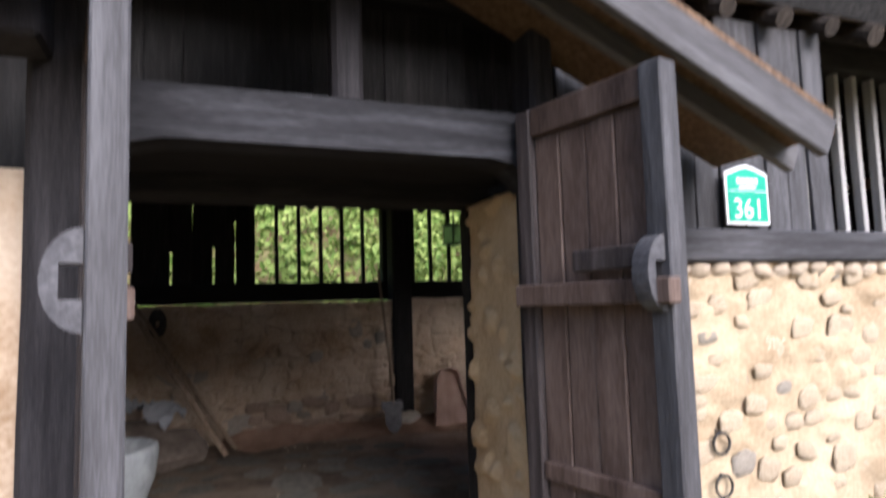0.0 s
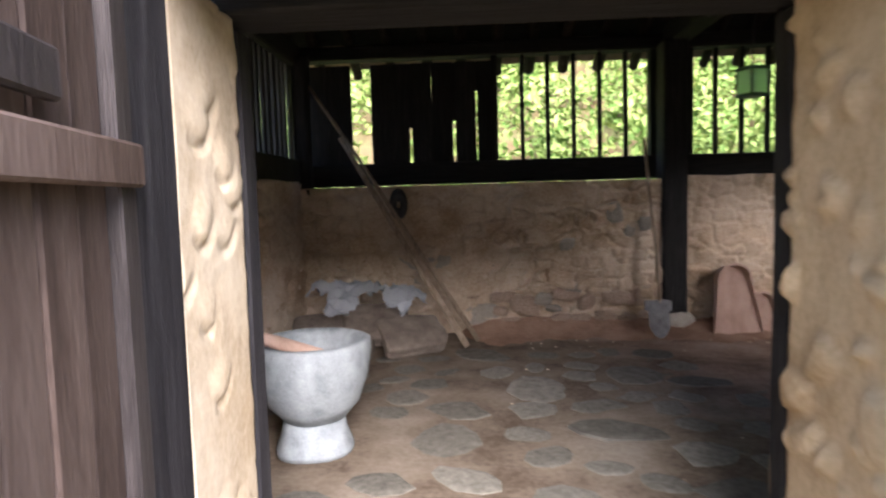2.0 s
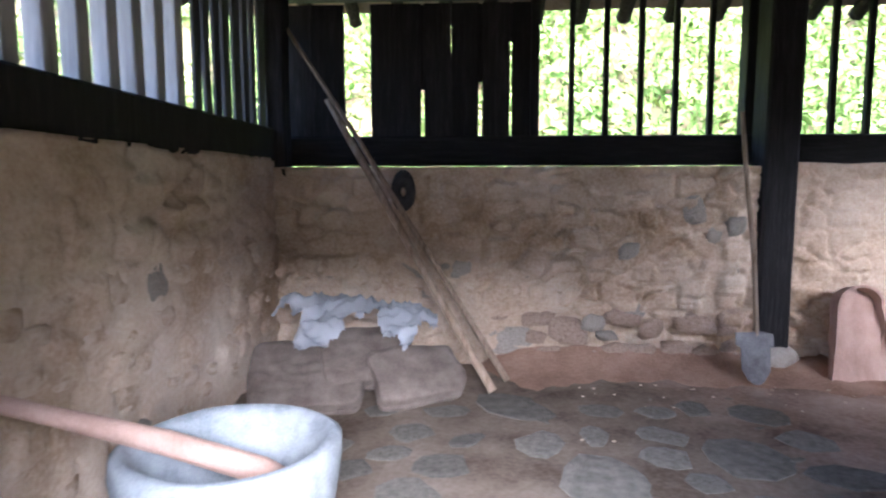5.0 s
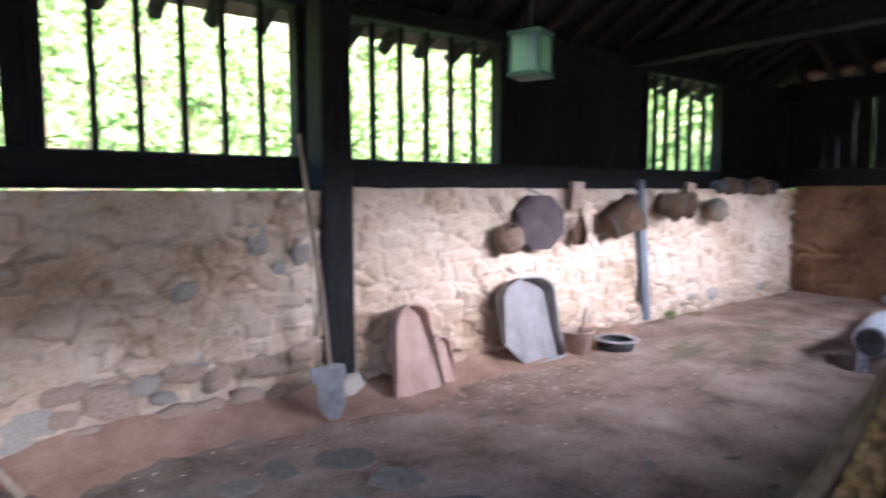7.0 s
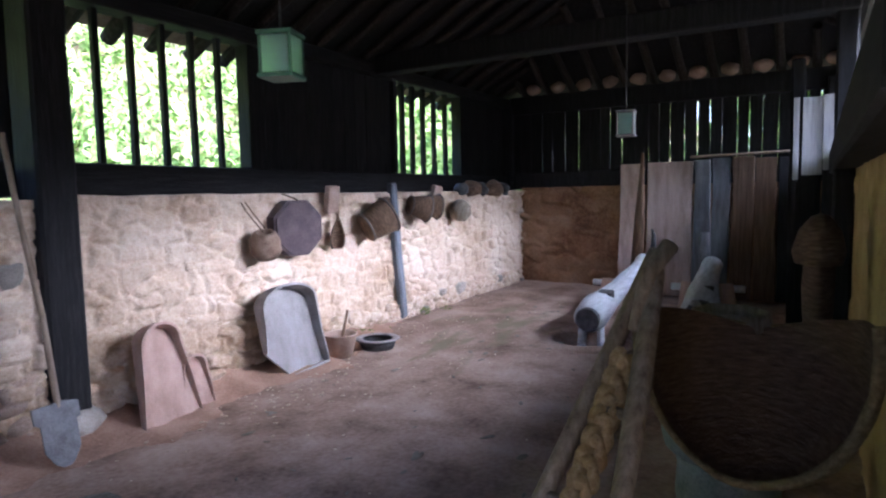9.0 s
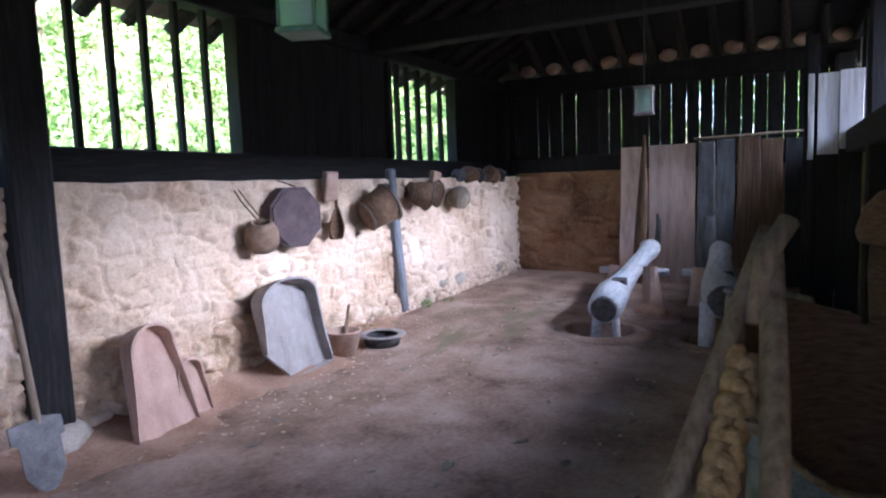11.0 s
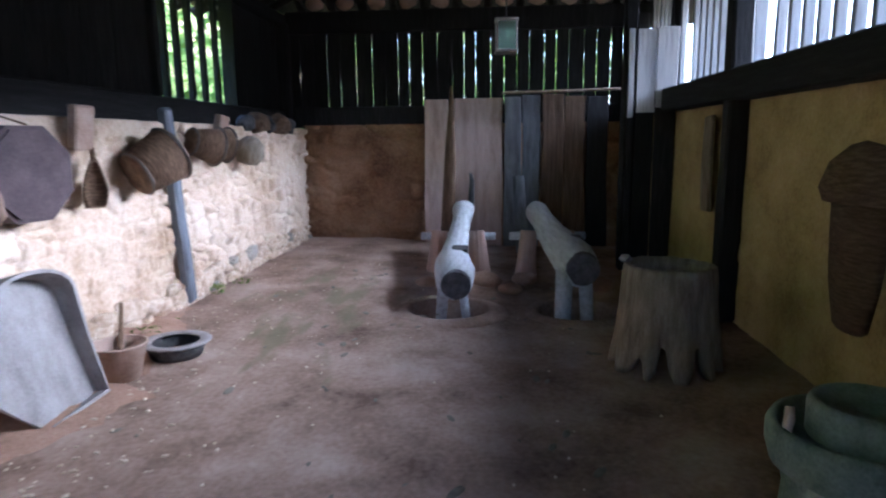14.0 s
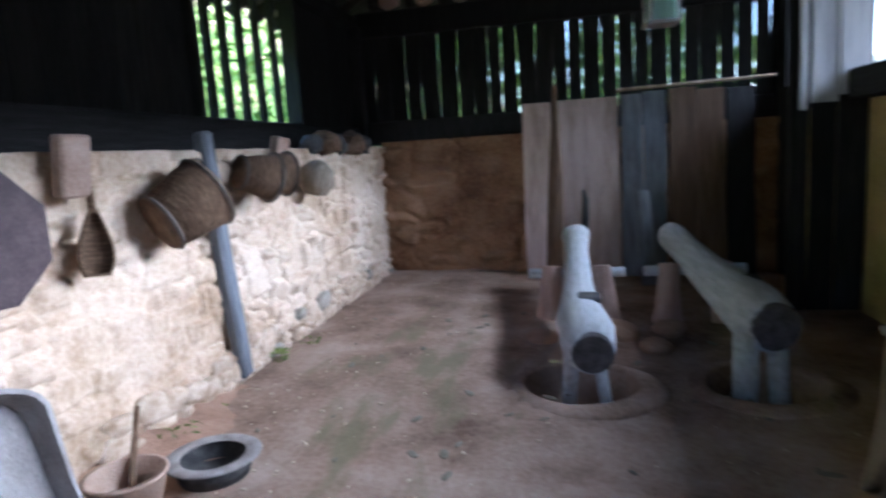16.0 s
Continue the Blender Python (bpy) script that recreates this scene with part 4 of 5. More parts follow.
shovel = thing("shovel", "long-handled grey steel shovel leaning on the post", "shovel", pose(-0.30, -0.42, 0.0))
part("handle", tube([(0.02, 0.08, 0.33), (0.0, 0.14, 0.9), (-0.05, 0.22, 1.5), (-0.085, 0.27, 1.98)], [0.02, 0.019, 0.018, 0.017], 10, 0.1, 1), POLE_WOOD, shovel, "grey wooden shaft")
bm = bmesh.new()
outline = ((-0.14, 0.37), (-0.035, 0.37), (0.035, 0.38), (0.13, 0.36), (0.13, 0.27), (0.105, 0.26), (0.10, 0.10), (0.05, 0.02), (0.0, -0.01), (-0.06, 0.03), (-0.105, 0.11), (-0.105, 0.26), (-0.14, 0.28))
fr = [bm.verts.new((x, -0.02 + 0.25 * z - 0.6 * x * x, z)) for x, z in outline]
bk = [bm.verts.new((x, -0.008 + 0.25 * z - 0.6 * x * x, z)) for x, z in outline]
bm.faces.new(fr)
bm.faces.new(bk[::-1])
for i in range(len(outline)):
    j = (i + 1) % len(outline)
    bm.faces.new((fr[i], bk[i], bk[j], fr[j]))
part("blade", bm, STEEL, shovel, "worn steel blade with step edges")
tagged(part("post_stone", rock(0.20, 0.17, 0.12, 8, 0.2), STONE_GREY, smooth=True, m=pose(-0.02, -0.02, 0.09)), "grey base stone under the thick post", "stone")


def trough(name, label, m, outline, rim, material, group="", lab2=""):
    """A flat-backed scoop: a plate with a rim round its sides and top, open at the foot."""
    t = thing(name, label, "wooden scoop", m, group)
    bm = bmesh.new()
    a = [bm.verts.new((x, 0.0, z)) for x, z in outline]
    b = [bm.verts.new((x, 0.022, z)) for x, z in outline]
    bm.faces.new(a)
    bm.faces.new(b[::-1])
    for i in range(len(a)):
        j = (i + 1) % len(a)
        bm.faces.new((a[i], b[i], b[j], a[j]))
    part("plate", bm, material, t)
    bm = bmesh.new()
    prof = []
    n = len(outline)
    c = Vector((sum(p[0] for p in outline) / n, sum(p[1] for p in outline) / n))
    for i, (x, z) in enumerate(outline):
        p = Vector((x, z))
        inn = p + (c - p).normalized() * 0.02
        k = math.sin(math.pi * i / (n - 1)) ** 0.6
        dep = -rim * (0.25 + 0.75 * k)
        prof.append([bm.verts.new((p.x, 0.0, p.y)), bm.verts.new((p.x, dep, p.y)), bm.verts.new((inn.x, dep, inn.y)), bm.verts.new((inn.x, 0.0, inn.y))])
    for p, q in zip(prof, prof[1:]):
        for k in range(4):
            bm.faces.new((p[k], p[(k + 1) % 4], q[(k + 1) % 4], q[k]))
    bm.faces.new(prof[0])
    bm.faces.new(prof[-1][::-1])
    part("rim", bm, material, t, lab2)
    return t


def arch(wb, wt, h, n=12):
    """From the left foot over a round top to the right foot."""
    pts = [(-wb / 2, 0.0), (-(wb + wt) / 4, h * 0.4)]
    for i in range(n + 1):
        a = math.pi - math.pi * i / n
        pts.append((wt / 2 * math.cos(a), h - wt * 0.42 + wt * 0.42 * math.sin(a)))
    return pts + [((wb + wt) / 4, h * 0.4), (wb / 2, 0.0)]


trough("wooden_scoop", "dusty reddish arched wooden scoop leaning on the wall", pose(0.485, -0.36, 0.015, -15, 0, 6), arch(0.50, 0.35, 0.70), 0.11, PINK_WOOD, "scoops on the wall")
trough("wooden_scoop", "small dusty reddish wooden scoop beside a larger one", pose(0.77, -0.28, 0.015, -13, 0, 8), arch(0.30, 0.24, 0.40), 0.07, PINK_WOOD, "scoops on the wall")
lop = [(-0.30, 0.24), (-0.30, 0.45)] + [(0.30 * math.cos(math.pi - math.pi * i / 12), 0.62 + 0.17 * math.sin(math.pi * i / 12)) for i in range(13)] + [(0.30, 0.35), (0.33, 0.03), (-0.06, -0.01)]
trough("wooden_scoop", "large dusty grey wooden scoop leaning on the wall", pose(1.73, -0.36, 0.03, -15, 0, -4), lop, 0.16, GREY_WOOD, "scoops on the wall")

bucket = thing("bucket", "small reddish clay bucket on the floor", "bucket", pose(2.31, -0.36, 0.05) @ Matrix.Scale(0.86, 4))
part("body", lathe([(0, 0), (0.125, 0), (0.185, 0.245), (0.195, 0.25), (0.195, 0.262), (0.172, 0.262), (0.112, 0.02), (0, 0.02)], 28), TERRA, bucket, smooth=True)
tagged(part("stick", tube([(2.30, -0.36, 0.08), (2.44, -0.30, 0.28), (2.60, -0.22, 0.44)], [0.016, 0.015, 0.012], 8, 0.2, 2), BROWN_WOOD), "short stick standing in the bucket", "stick")
basin = thing("basin", "low black basin with a broad grey flanged rim", "basin", pose(2.70, -0.51, 0.065) @ Matrix.Scale(0.66, 4))
part("body", lathe([(0, 0), (0.24, 0), (0.285, 0.14), (0.27, 0.14), (0.225, 0.02), (0, 0.02)], 32), IRON, basin, smooth=True)
part("rim", lathe([(0.225, 0.15), (0.235, 0.138), (0.335, 0.142), (0.34, 0.15), (0.33, 0.158), (0.24, 0.156), (0.225, 0.15)], 36), GREY_WOOD, basin, "broad grey rim", smooth=True)

# ---- things hung along the back wall ----
bag = thing("hanging_gourd", "round brown gourd vessel hung by a cord", "gourd", pose(1.62, -0.15, 1.05) @ Matrix.Scale(0.86, 4))
part("body", lathe([(0, 0), (0.10, 0.01), (0.155, 0.08), (0.15, 0.20), (0.115, 0.27), (0.09, 0.29), (0.075, 0.28), (0.09, 0.25), (0, 0.12)], 22, 0.1, 2), GOURD, bag, smooth=True, m=pose(0, 0, 0, 12, -14, 0))
part("cord", tube([(0.03, 0.0, 0.27), (-0.05, 0.10, 0.45), (-0.10, 0.17, 0.58)], [0.008, 0.007, 0.007], 6), BROWN_WOOD, bag)
part("cord", tube([(-0.03, 0.0, 0.27), (-0.12, 0.12, 0.47), (-0.15, 0.17, 0.58)], [0.008, 0.007, 0.007], 6), BROWN_WOOD, bag)
tray = thing("octagonal_tray", "dark plum octagonal wooden box hung on the wall", "tray", pose(2.0, -0.16, 1.295, 90, 0, -14))
bm = bmesh.new()
ringsv = []
for r, z in ((0.25, 0.15), (0.272, 0.15), (0.272, 0.0), (0.245, -0.02), (0.235, 0.0), (0.24, 0.13)):
    ringsv.append([bm.verts.new((r * math.cos(math.pi / 8 + math.pi / 4 * i), r * math.sin(math.pi / 8 + math.pi / 4 * i), z)) for i in range(8)])
for a, b in zip(ringsv, ringsv[1:]):
    for i in range(8):
        bm.faces.new((a[i], a[(i + 1) % 8], b[(i + 1) % 8], b[i]))
bm.faces.new(ringsv[0])
part("side", bm, PLUM, tray, m=pose(0, 0, -0.13))
bm = bmesh.new()
bmesh.ops.create_cone(bm, cap_ends=True, segments=8, radius1=0.25, radius2=0.25, depth=0.015)
bmesh.ops.rotate(bm, cent=(0, 0, 0), matrix=Matrix.Rotation(math.pi / 8, 3, "Z"), verts=bm.verts)
part("panel", bm, PLUM, tray, "plum panel", m=pose(0, 0, 0.034))
tagged(part("cord", tube([(1.98, -0.2, 1.55), (1.97, -0.05, 1.60), (1.96, 0.05, 1.615)], [0.006] * 3, 6), BROWN_WOOD), "cord that holds the octagonal box", "cord")


def clapper(x, z, label, w=0.155, h=0.27, r=0):
    return tagged(part("wooden_block", box(w, 0.07, h, 0.012, 0.01, 3, int(x)), TERRA, m=pose(x, -0.11, z, 8, r, -6)), label, "wooden block", group="pale blocks on the wall")


clapper(2.55, 1.545, "pale wooden block hung high on the wall")
clapper(4.52, 1.53, "pale wooden block hung beside baskets", 0.16, 0.32, 8)
dipper = thing("wooden_dipper", "dark wooden dipper scoop hung on the wall", "dipper", pose(2.56, -0.16, 1.06, -6, 6, -20))
bm = bmesh.new()
rows = []
for i in range(9):
    u = i / 8
    w = 0.11 * math.sin(math.pi * (0.16 + 0.72 * (1 - u))) ** 0.8 * (1.05 - 0.75 * u)
    dep = 0.09 * (1 - u) ** 0.5 + 0.02
    rows.append([bm.verts.new((w * math.cos(a), dep * math.sin(a) * 0.9 * (1 if a > 0 else 0), 0.30 * u)) for a in [math.pi * k / 8 for k in range(9)]])
for a, b in zip(rows, rows[1:]):
    for k in range(8):
        bm.faces.new((a[k], a[k + 1], b[k + 1], b[k]))
bm.faces.new(rows[0])
sc = part("scoop", bm, BASKET, dipper)
sc.modifiers.new("thickness", "SOLIDIFY").thickness = 0.012
part("handle", tube([(0, 0.01, 0.28), (0, 0.02, 0.40)], [0.017, 0.014], 8), BASKET, dipper)


def basket(name, m, r0, r1, h, label, group="baskets on the wall", hoops=(0.06, 0.94)):
    b = thing(name, label, "basket", m, group)
    part("body", lathe([(0, 0), (r0, 0), ((r0 + r1) / 2 * 1.03, h / 2), (r1, h), (r1 - 0.012, h), ((r0 + r1) / 2, h / 2), (r0 - 0.02, 0.02), (0, 0.02)], 26, 0.05, 3), BASKET, b, smooth=True)
    for u in hoops:
        r = r0 + (r1 - r0) * u + 0.004
        part("hoop", lathe([(r, u * h - 0.012), (r + 0.012, u * h), (r, u * h + 0.012), (r - 0.008, u * h), (r, u * h - 0.012)], 26), MATTING, b, "paler binding hoop")
    return b


def aim(base, axis):
    """A pose whose z runs along an axis."""
    return Matrix.Translation(base) @ Vector(axis).to_track_quat("Z", "Y").to_matrix().to_4x4()


basket("basket", aim((3.04, -0.13, 1.23), (0.75, -0.45, 0.45)), 0.15, 0.195, 0.33, "brown woven basket hung on its side")
basket("basket", pose(3.52, -0.08, 1.48, -80, 0, 10), 0.07, 0.09, 0.10, "little dark basket by the slim post")
basket("basket", aim((3.93, -0.10, 1.46), (0.75, -0.45, -0.18)), 0.10, 0.16, 0.26, "dark conical basket hung from the ledge")
basket("basket", aim((4.20, -0.10, 1.45), (0.75, -0.45, -0.10)), 0.10, 0.15, 0.24, "dark conical basket with a pale hoop")
tagged(part("gourd", lathe([(0, 0), (0.10, 0.02), (0.155, 0.11), (0.13, 0.22), (0.06, 0.28), (0, 0.30)], 20, 0.08, 4), STUMP, smooth=True, m=pose(5.05, -0.13, 1.22, 14, 0, 0)), "grey dried gourd hung on the wall", "gourd")
for k, (x, s) in enumerate(((5.35, 0.09), (5.62, 0.12), (5.95, 0.10), (6.3, 0.13), (6.7, 0.1))):
    tagged(part("dark_parcel", rock(s * 1.5, s, s, k + 2, 0.4, 2), BASKET if k % 2 else IRON, m=pose(x, -0.02 - 0.03 * (k % 2), 1.60 + s * 0.4)), "dark parcel lying along the wall ledge", "bundle", group="bundles on the ledge")


def lantern(m, w, h, label, metal):
    t = thing("lantern", label, "lantern", m, "hanging lanterns")
    e = 0.013
    for sx in (-1, 1):
        for sy in (-1, 1):
            part("corner_post", span((sx * w / 2 - e / 2, sy * w / 2 - e / 2, 0.022), (sx * w / 2 + e / 2, sy * w / 2 + e / 2, h - 0.022), 0.003), metal, t)
    part("base", span((-w / 2 - e, -w / 2 - e, 0), (w / 2 + e, w / 2 + e, 0.02), 0.004), metal, t)
    part("cap", span((-w / 2 - e, -w / 2 - e, h - 0.02), (w / 2 + e, w / 2 + e, h), 0.004), metal, t)
    for ax in (0, 1):
        for s in (-1, 1):
            lo = [-w / 2 + e / 2, -w / 2 + e / 2, 0.022]
            hi = [w / 2 - e / 2, w / 2 - e / 2, h - 0.022]
            lo[ax], hi[ax] = s * w / 2 - 0.002, s * w / 2 + 0.002
            part("pane", span(lo, hi, 0), GLASS, t, "greenish glass pane")
    part("bulb", lathe([(0, 0.05), (0.012, 0.05), (0.014, 0.09), (0.028, 0.13), (0.02, 0.16), (0, 0.17)], 12), SIGN_WHITE, t, "white bulb", smooth=True)
    part("wire", tube([(0, 0, h), (0.005, 0, h + 0.5), (0, 0, 4.35 - m.translation.z - 0.1)], [0.006] * 3, 6), IRON, t)
    return t


lantern(pose(-0.20, -2.21, 2.09, 0, 0, 20), 0.135, 0.20, "green-framed square glass lantern hung from the roof", FRAME_GREEN)
lantern(pose(3.75, -2.68, 2.08, 0, 0, 5), 0.14, 0.24, "small pale glass lantern hung from the roof", GREY_WOOD)

# ---- far end ----
planks = ((-1.66, -1.98, 1.95, PALE_WOOD), (-2.07, -2.70, 1.96, PALE_WOOD), (-2.715, -2.93, 1.97, PLANK_GREY), (-2.945, -3.19, 1.99, PLANK_GREY), (-3.20, -3.49, 2.0, BROWN_WOOD), (-3.50, -3.77, 1.97, BROWN_WOOD), (-3.78, -4.05, 1.96, SOOT_SHADE))
for k, (a, b, top, mt) in enumerate(planks):
    lab = ("wide pale plank", "broad pale knotty plank", "narrow dark grey plank", "blue-grey plank", "dark brown plank", "orange-brown plank", "blackened plank")[k]
    tagged(part("plank", box(abs(b - a), 0.035, top - 0.02, 0.006, 0.03, 8, k), mt, m=pose(7.29 + 0.012 * (k % 2), (a + b) / 2, top / 2 + 0.03, 0, 3.2, 0) @ pose(0, 0, 0, 0, 0, 90)),
           lab + " standing against the end wall", "plank", group="planks against the end wall")
tagged(part("stake", tube([(6.95, -1.98, 0.02), (7.05, -2.02, 1.2), (7.13, -2.04, 2.12)], [0.042, 0.032, 0.008], 10, 0.15, 7, 2.4), BROWN_WOOD), "pointed split stake leaning on the planks", "stake")
tagged(part("stake", tube([(6.85, -2.95, 0.02), (7.05, -2.9, 0.98)], [0.036, 0.03], 8, 0.15, 9, 2.4), PLANK_GREY), "short grey board end leaning on the planks", "stake")
tagged(part("pole", tube([(7.20, -2.68, 2.03), (7.20, -4.2, 2.06)], [0.018, 0.016], 8), POLE_WOOD), "thin pole lying along the plank tops", "pole")
tagged(part("iron_spike", tube([(6.6, -2.30, 0.55), (6.62, -2.32, 0.95), (6.60, -2.30, 1.05)], [0.045, 0.034, 0.016], 8), IRON), "black iron spike standing behind the mill beam", "spike")
infill = thing("rafter_infill", "pinkish mud packed between the rafters", "infill", kind="structure")
y = -4.39
while y < 0.2:
    part("mud_lump", rock(0.09, 0.125, 0.09, int(y * 10), 0.25, 2), SMOKED, infill, smooth=True, m=pose(X1 + 0.08, y, 3.245))
    y += 0.42


def mill(base, yaw, label, beam_pts, radii, axle_y, leg):
    t = thing("treadle_mill", label, "treadle mill", pose(*base, 0, 0, yaw), "treadle mills")
    part("beam", tube(beam_pts, radii, 16, 0.12, 3), WHITE_LOG, t, smooth=True)
    h = beam_pts[0]
    part("beam_head", lathe([(0, -0.006), (radii[0] * 0.97, -0.006), (radii[0] * 1.03, 0.0), (radii[0] * 1.04, 0.05), (0, 0.05)], 16), END_GRAIN, t, "dark end grain", m=pose(h[0] - 0.012, h[1], h[2], 0, 82, 0))
    part("axle", tube([(1.60, axle_y - 0.40, 0.40), (1.60, axle_y + 0.40, 0.40)], [0.042, 0.042], 12), WHITE_LOG, t, "pale round axle", smooth=True)
    for s in (-1, 1):
        part("stump", tube([(1.52, axle_y + s * 0.23, -0.02), (1.55, axle_y + s * 0.215, 0.2), (1.59, axle_y + s * 0.20, 0.46)], [0.12, 0.098, 0.085], 12, 0.15, s), PINK_WOOD, t, "reddish cut stump", smooth=False)
    part("peg", box(0.13, 0.15, 0.10, 0.01), END_GRAIN, t, "dark wedge through the beam", m=pose(0.50, h[1], h[2] + 0.155, 0, -8, 0))
    for p, q, r in leg:
        part("pestle", tube([p, q], [r, r * 0.9], 10, 0.1), WHITE_LOG, t, "pale pounding leg", smooth=True)
    return t


mill((3.95, -2.22, 0.03), 0, "bleached log treadle mill pounding into a pit", [(-0.14, -0.07, 0.265), (-0.04, -0.06, 0.27), (0.16, -0.04, 0.285), (0.42, -0.02, 0.305), (0.75, -0.01, 0.33), (1.2, 0, 0.38), (1.62, 0, 0.44), (2.1, 0.0, 0.49), (2.45, 0.0, 0.53), (2.62, 0.0, 0.56)],
     [0.12, 0.155, 0.178, 0.165, 0.135, 0.118, 0.112, 0.105, 0.115, 0.135], 0.01, (((0.12, 0.05, 0.22), (0.10, 0.08, -0.2), 0.05), ((0.2, -0.1, 0.22), (0.05, -0.16, -0.2), 0.04)))
mill((3.98, -3.27, 0.03), 3, "bleached log treadle mill with a thick forked leg", [(0.02, -0.05, 0.36), (0.1, -0.04, 0.365), (0.3, -0.02, 0.38), (0.8, 0, 0.42), (1.3, 0.02, 0.46), (1.9, 0.04, 0.52), (2.4, 0.05, 0.56)],
     [0.14, 0.17, 0.185, 0.165, 0.14, 0.125, 0.135], 0.03, (((0.10, 0.08, 0.34), (0.06, 0.10, -0.2), 0.075), ((0.15, -0.1, 0.3), (0.10, -0.12, -0.2), 0.06)))
for k, (x, y, r) in enumerate(PITS):
    tagged(part("mortar_pit", lathe([(0.0, -0.42), (0.20, -0.40), (0.29, -0.2), (0.33, 0.0), (0.345, 0.014), (0.385, 0.013), (0.44, 0.0), (0.50, -0.03), (0.36, -0.1)], 30, 0.08, k), EARTH, smooth=True, m=pose(x, y, floor_z(x, y) + 0.01, 0, 0, 0)),
           "round mortar pit with a worn rim sunk in the floor", "mortar pit", group="pits under the mills")
for k, (x, y, s) in enumerate(((4.9, -1.95, 0.12), (5.1, -2.5, 0.15), (4.75, -2.75, 0.1), (5.0, -3.6, 0.13), (5.2, -2.9, 0.11))):
    tagged(part("clod", rock(s * 1.5, s * 1.2, s * 0.6, k + 20, 0.3, 2), RED_EARTH, smooth=True, m=pose(x, y, 0.04)), "low clod of red earth beside the mills", "clod", group="clods by the mills")

# ---- front side ----
tub = thing("stump_tub", "hollowed mossy stump tub standing on splayed root legs", "tub", pose(2.86, -3.70, 0.0, 0, 0, 20) @ Matrix.Diagonal((1.05, 1.05, 0.93, 1)))
def stump_shell(n=72, m=14):
    """A hollow trunk whose foot is rotted into a skirt of uneven roots."""
    bm = bmesh.new()
    outer, inner = [], []
    for i in range(n):
        a = 2 * math.pi * i / n
        q = Vector((math.cos(a) * 1.4, math.sin(a) * 1.4, 3))
        root = math.sin(5 * a + 1.2 * noise.noise(q)) ** 2
        foot = 0.18 * max(0.0, 1 - 1.6 * root) * (0.9 + 0.8 * noise.noise(q * 1.7)) + 0.02 * (1 + noise.noise(q * 3.1)) * (1 - root)
        co, ci = [], []
        for j in range(m + 1):
            v = j / m
            z = foot + (0.71 + 0.012 * noise.noise(q * 2) - foot) * v
            w = z / 0.71
            r = 0.262 + 0.05 * max(0.0, 1 - w) ** 0.9 + 0.045 * (root - 0.5) * max(0.0, 1 - 1.3 * w) + 0.012 * noise.noise(Vector((q.x * 2, q.y * 2, z * 4)))
            co.append(bm.verts.new((r * math.cos(a), r * math.sin(a), z)))
            t = 0.045 if j < m else 0.028
            ci.append(bm.verts.new(((r - t) * math.cos(a), (r - t) * math.sin(a), max(z, 0.0) + (0.012 if j == m else 0))))
        outer.append(co)
        inner.append(ci)
    for i in range(n):
        k = (i + 1) % n
        for j in range(m):
            bm.faces.new((outer[i][j], outer[k][j], outer[k][j + 1], outer[i][j + 1]))
            bm.faces.new((inner[i][j], inner[i][j + 1], inner[k][j + 1], inner[k][j]))
        bm.faces.new((outer[i][m], outer[k][m], inner[k][m], inner[i][m]))
        bm.faces.new((outer[i][0], inner[i][0], inner[k][0], outer[k][0]))
    return bm


part("shell", stump_shell(), STUMP, tub, smooth=True)
part("hollow_floor", lathe([(0, 0.42), (0.10, 0.40), (0.225, 0.46), (0.235, 0.40), (0, 0.36)], 28, 0.05, 5), STUMP, tub, smooth=True)
tagged(part("white_scrap", rock(0.07, 0.04, 0.025, 4, 0.4), GREY_WOOD, m=pose(2.92, -3.44, 0.69)), "pale scrap lying on the rim of the tub", "scrap")
tagged(part("hanging_board", box(0.22, 0.04, 0.82, 0.015, 0.02, 5, 3), STUMP, m=pose(4.55, -4.44, 1.22, 0, 3, 0)), "long brown wooden board hung beside the post", "board")
cloak = thing("straw_cloak", "dark straw rain cloak hung on the front wall", "cloak", pose(1.86, -4.26, 0.35))
part("hood", lathe([(0, 1.08), (0.10, 1.06), (0.22, 0.98), (0.27, 0.86), (0.24, 0.80), (0, 0.82)], 22, 0.15, 2, 0.5), BASKET, cloak, smooth=True)
part("body", lathe([(0, 0.85), (0.19, 0.84), (0.20, 0.65), (0.17, 0.42), (0.13, 0.22), (0.10, 0.20), (0, 0.24)], 30, 0.2, 7, 0.4), BASKET, cloak, smooth=True)
quern = thing("rotary_quern", "greenish stone hand quern on a wide dished base", "quern", pose(1.04, -3.89, 0.0))
part("pedestal", lathe([(0, 0.0), (0.235, 0.0), (0.245, 0.05), (0.235, 0.20), (0.25, 0.27), (0, 0.28)], 30, 0.08, 6), GREEN_STONE, quern, "squat round pedestal", smooth=True)
part("lower_stone", lathe([(0, 0.26), (0.235, 0.262), (0.29, 0.30), (0.305, 0.36), (0.305, 0.42), (0.292, 0.447), (0.272, 0.45), (0.255, 0.43), (0.24, 0.405), (0, 0.40)], 36, 0.05, 7), GREEN_STONE, quern, "dished lower stone", smooth=True)
upper_stone = part("upper_stone", lathe([(0, 0.40), (0.192, 0.40), (0.20, 0.415), (0.198, 0.52), (0.188, 0.537), (0.165, 0.54), (0.15, 0.522), (0.045, 0.51), (0.038, 0.47), (0, 0.465)], 36, 0.04, 9), GREEN_STONE, quern, "round upper stone with a socket", smooth=True, m=pose(0.0, -0.02, 0.0))
part("socket", lathe([(0, -0.004), (0.022, -0.004), (0.024, 0.004), (0.014, 0.005), (0, 0.002)], 14), END_GRAIN, upper_stone, "dark handle socket", m=pose(-0.197, 0.025, 0.475, 0, -90, 0))
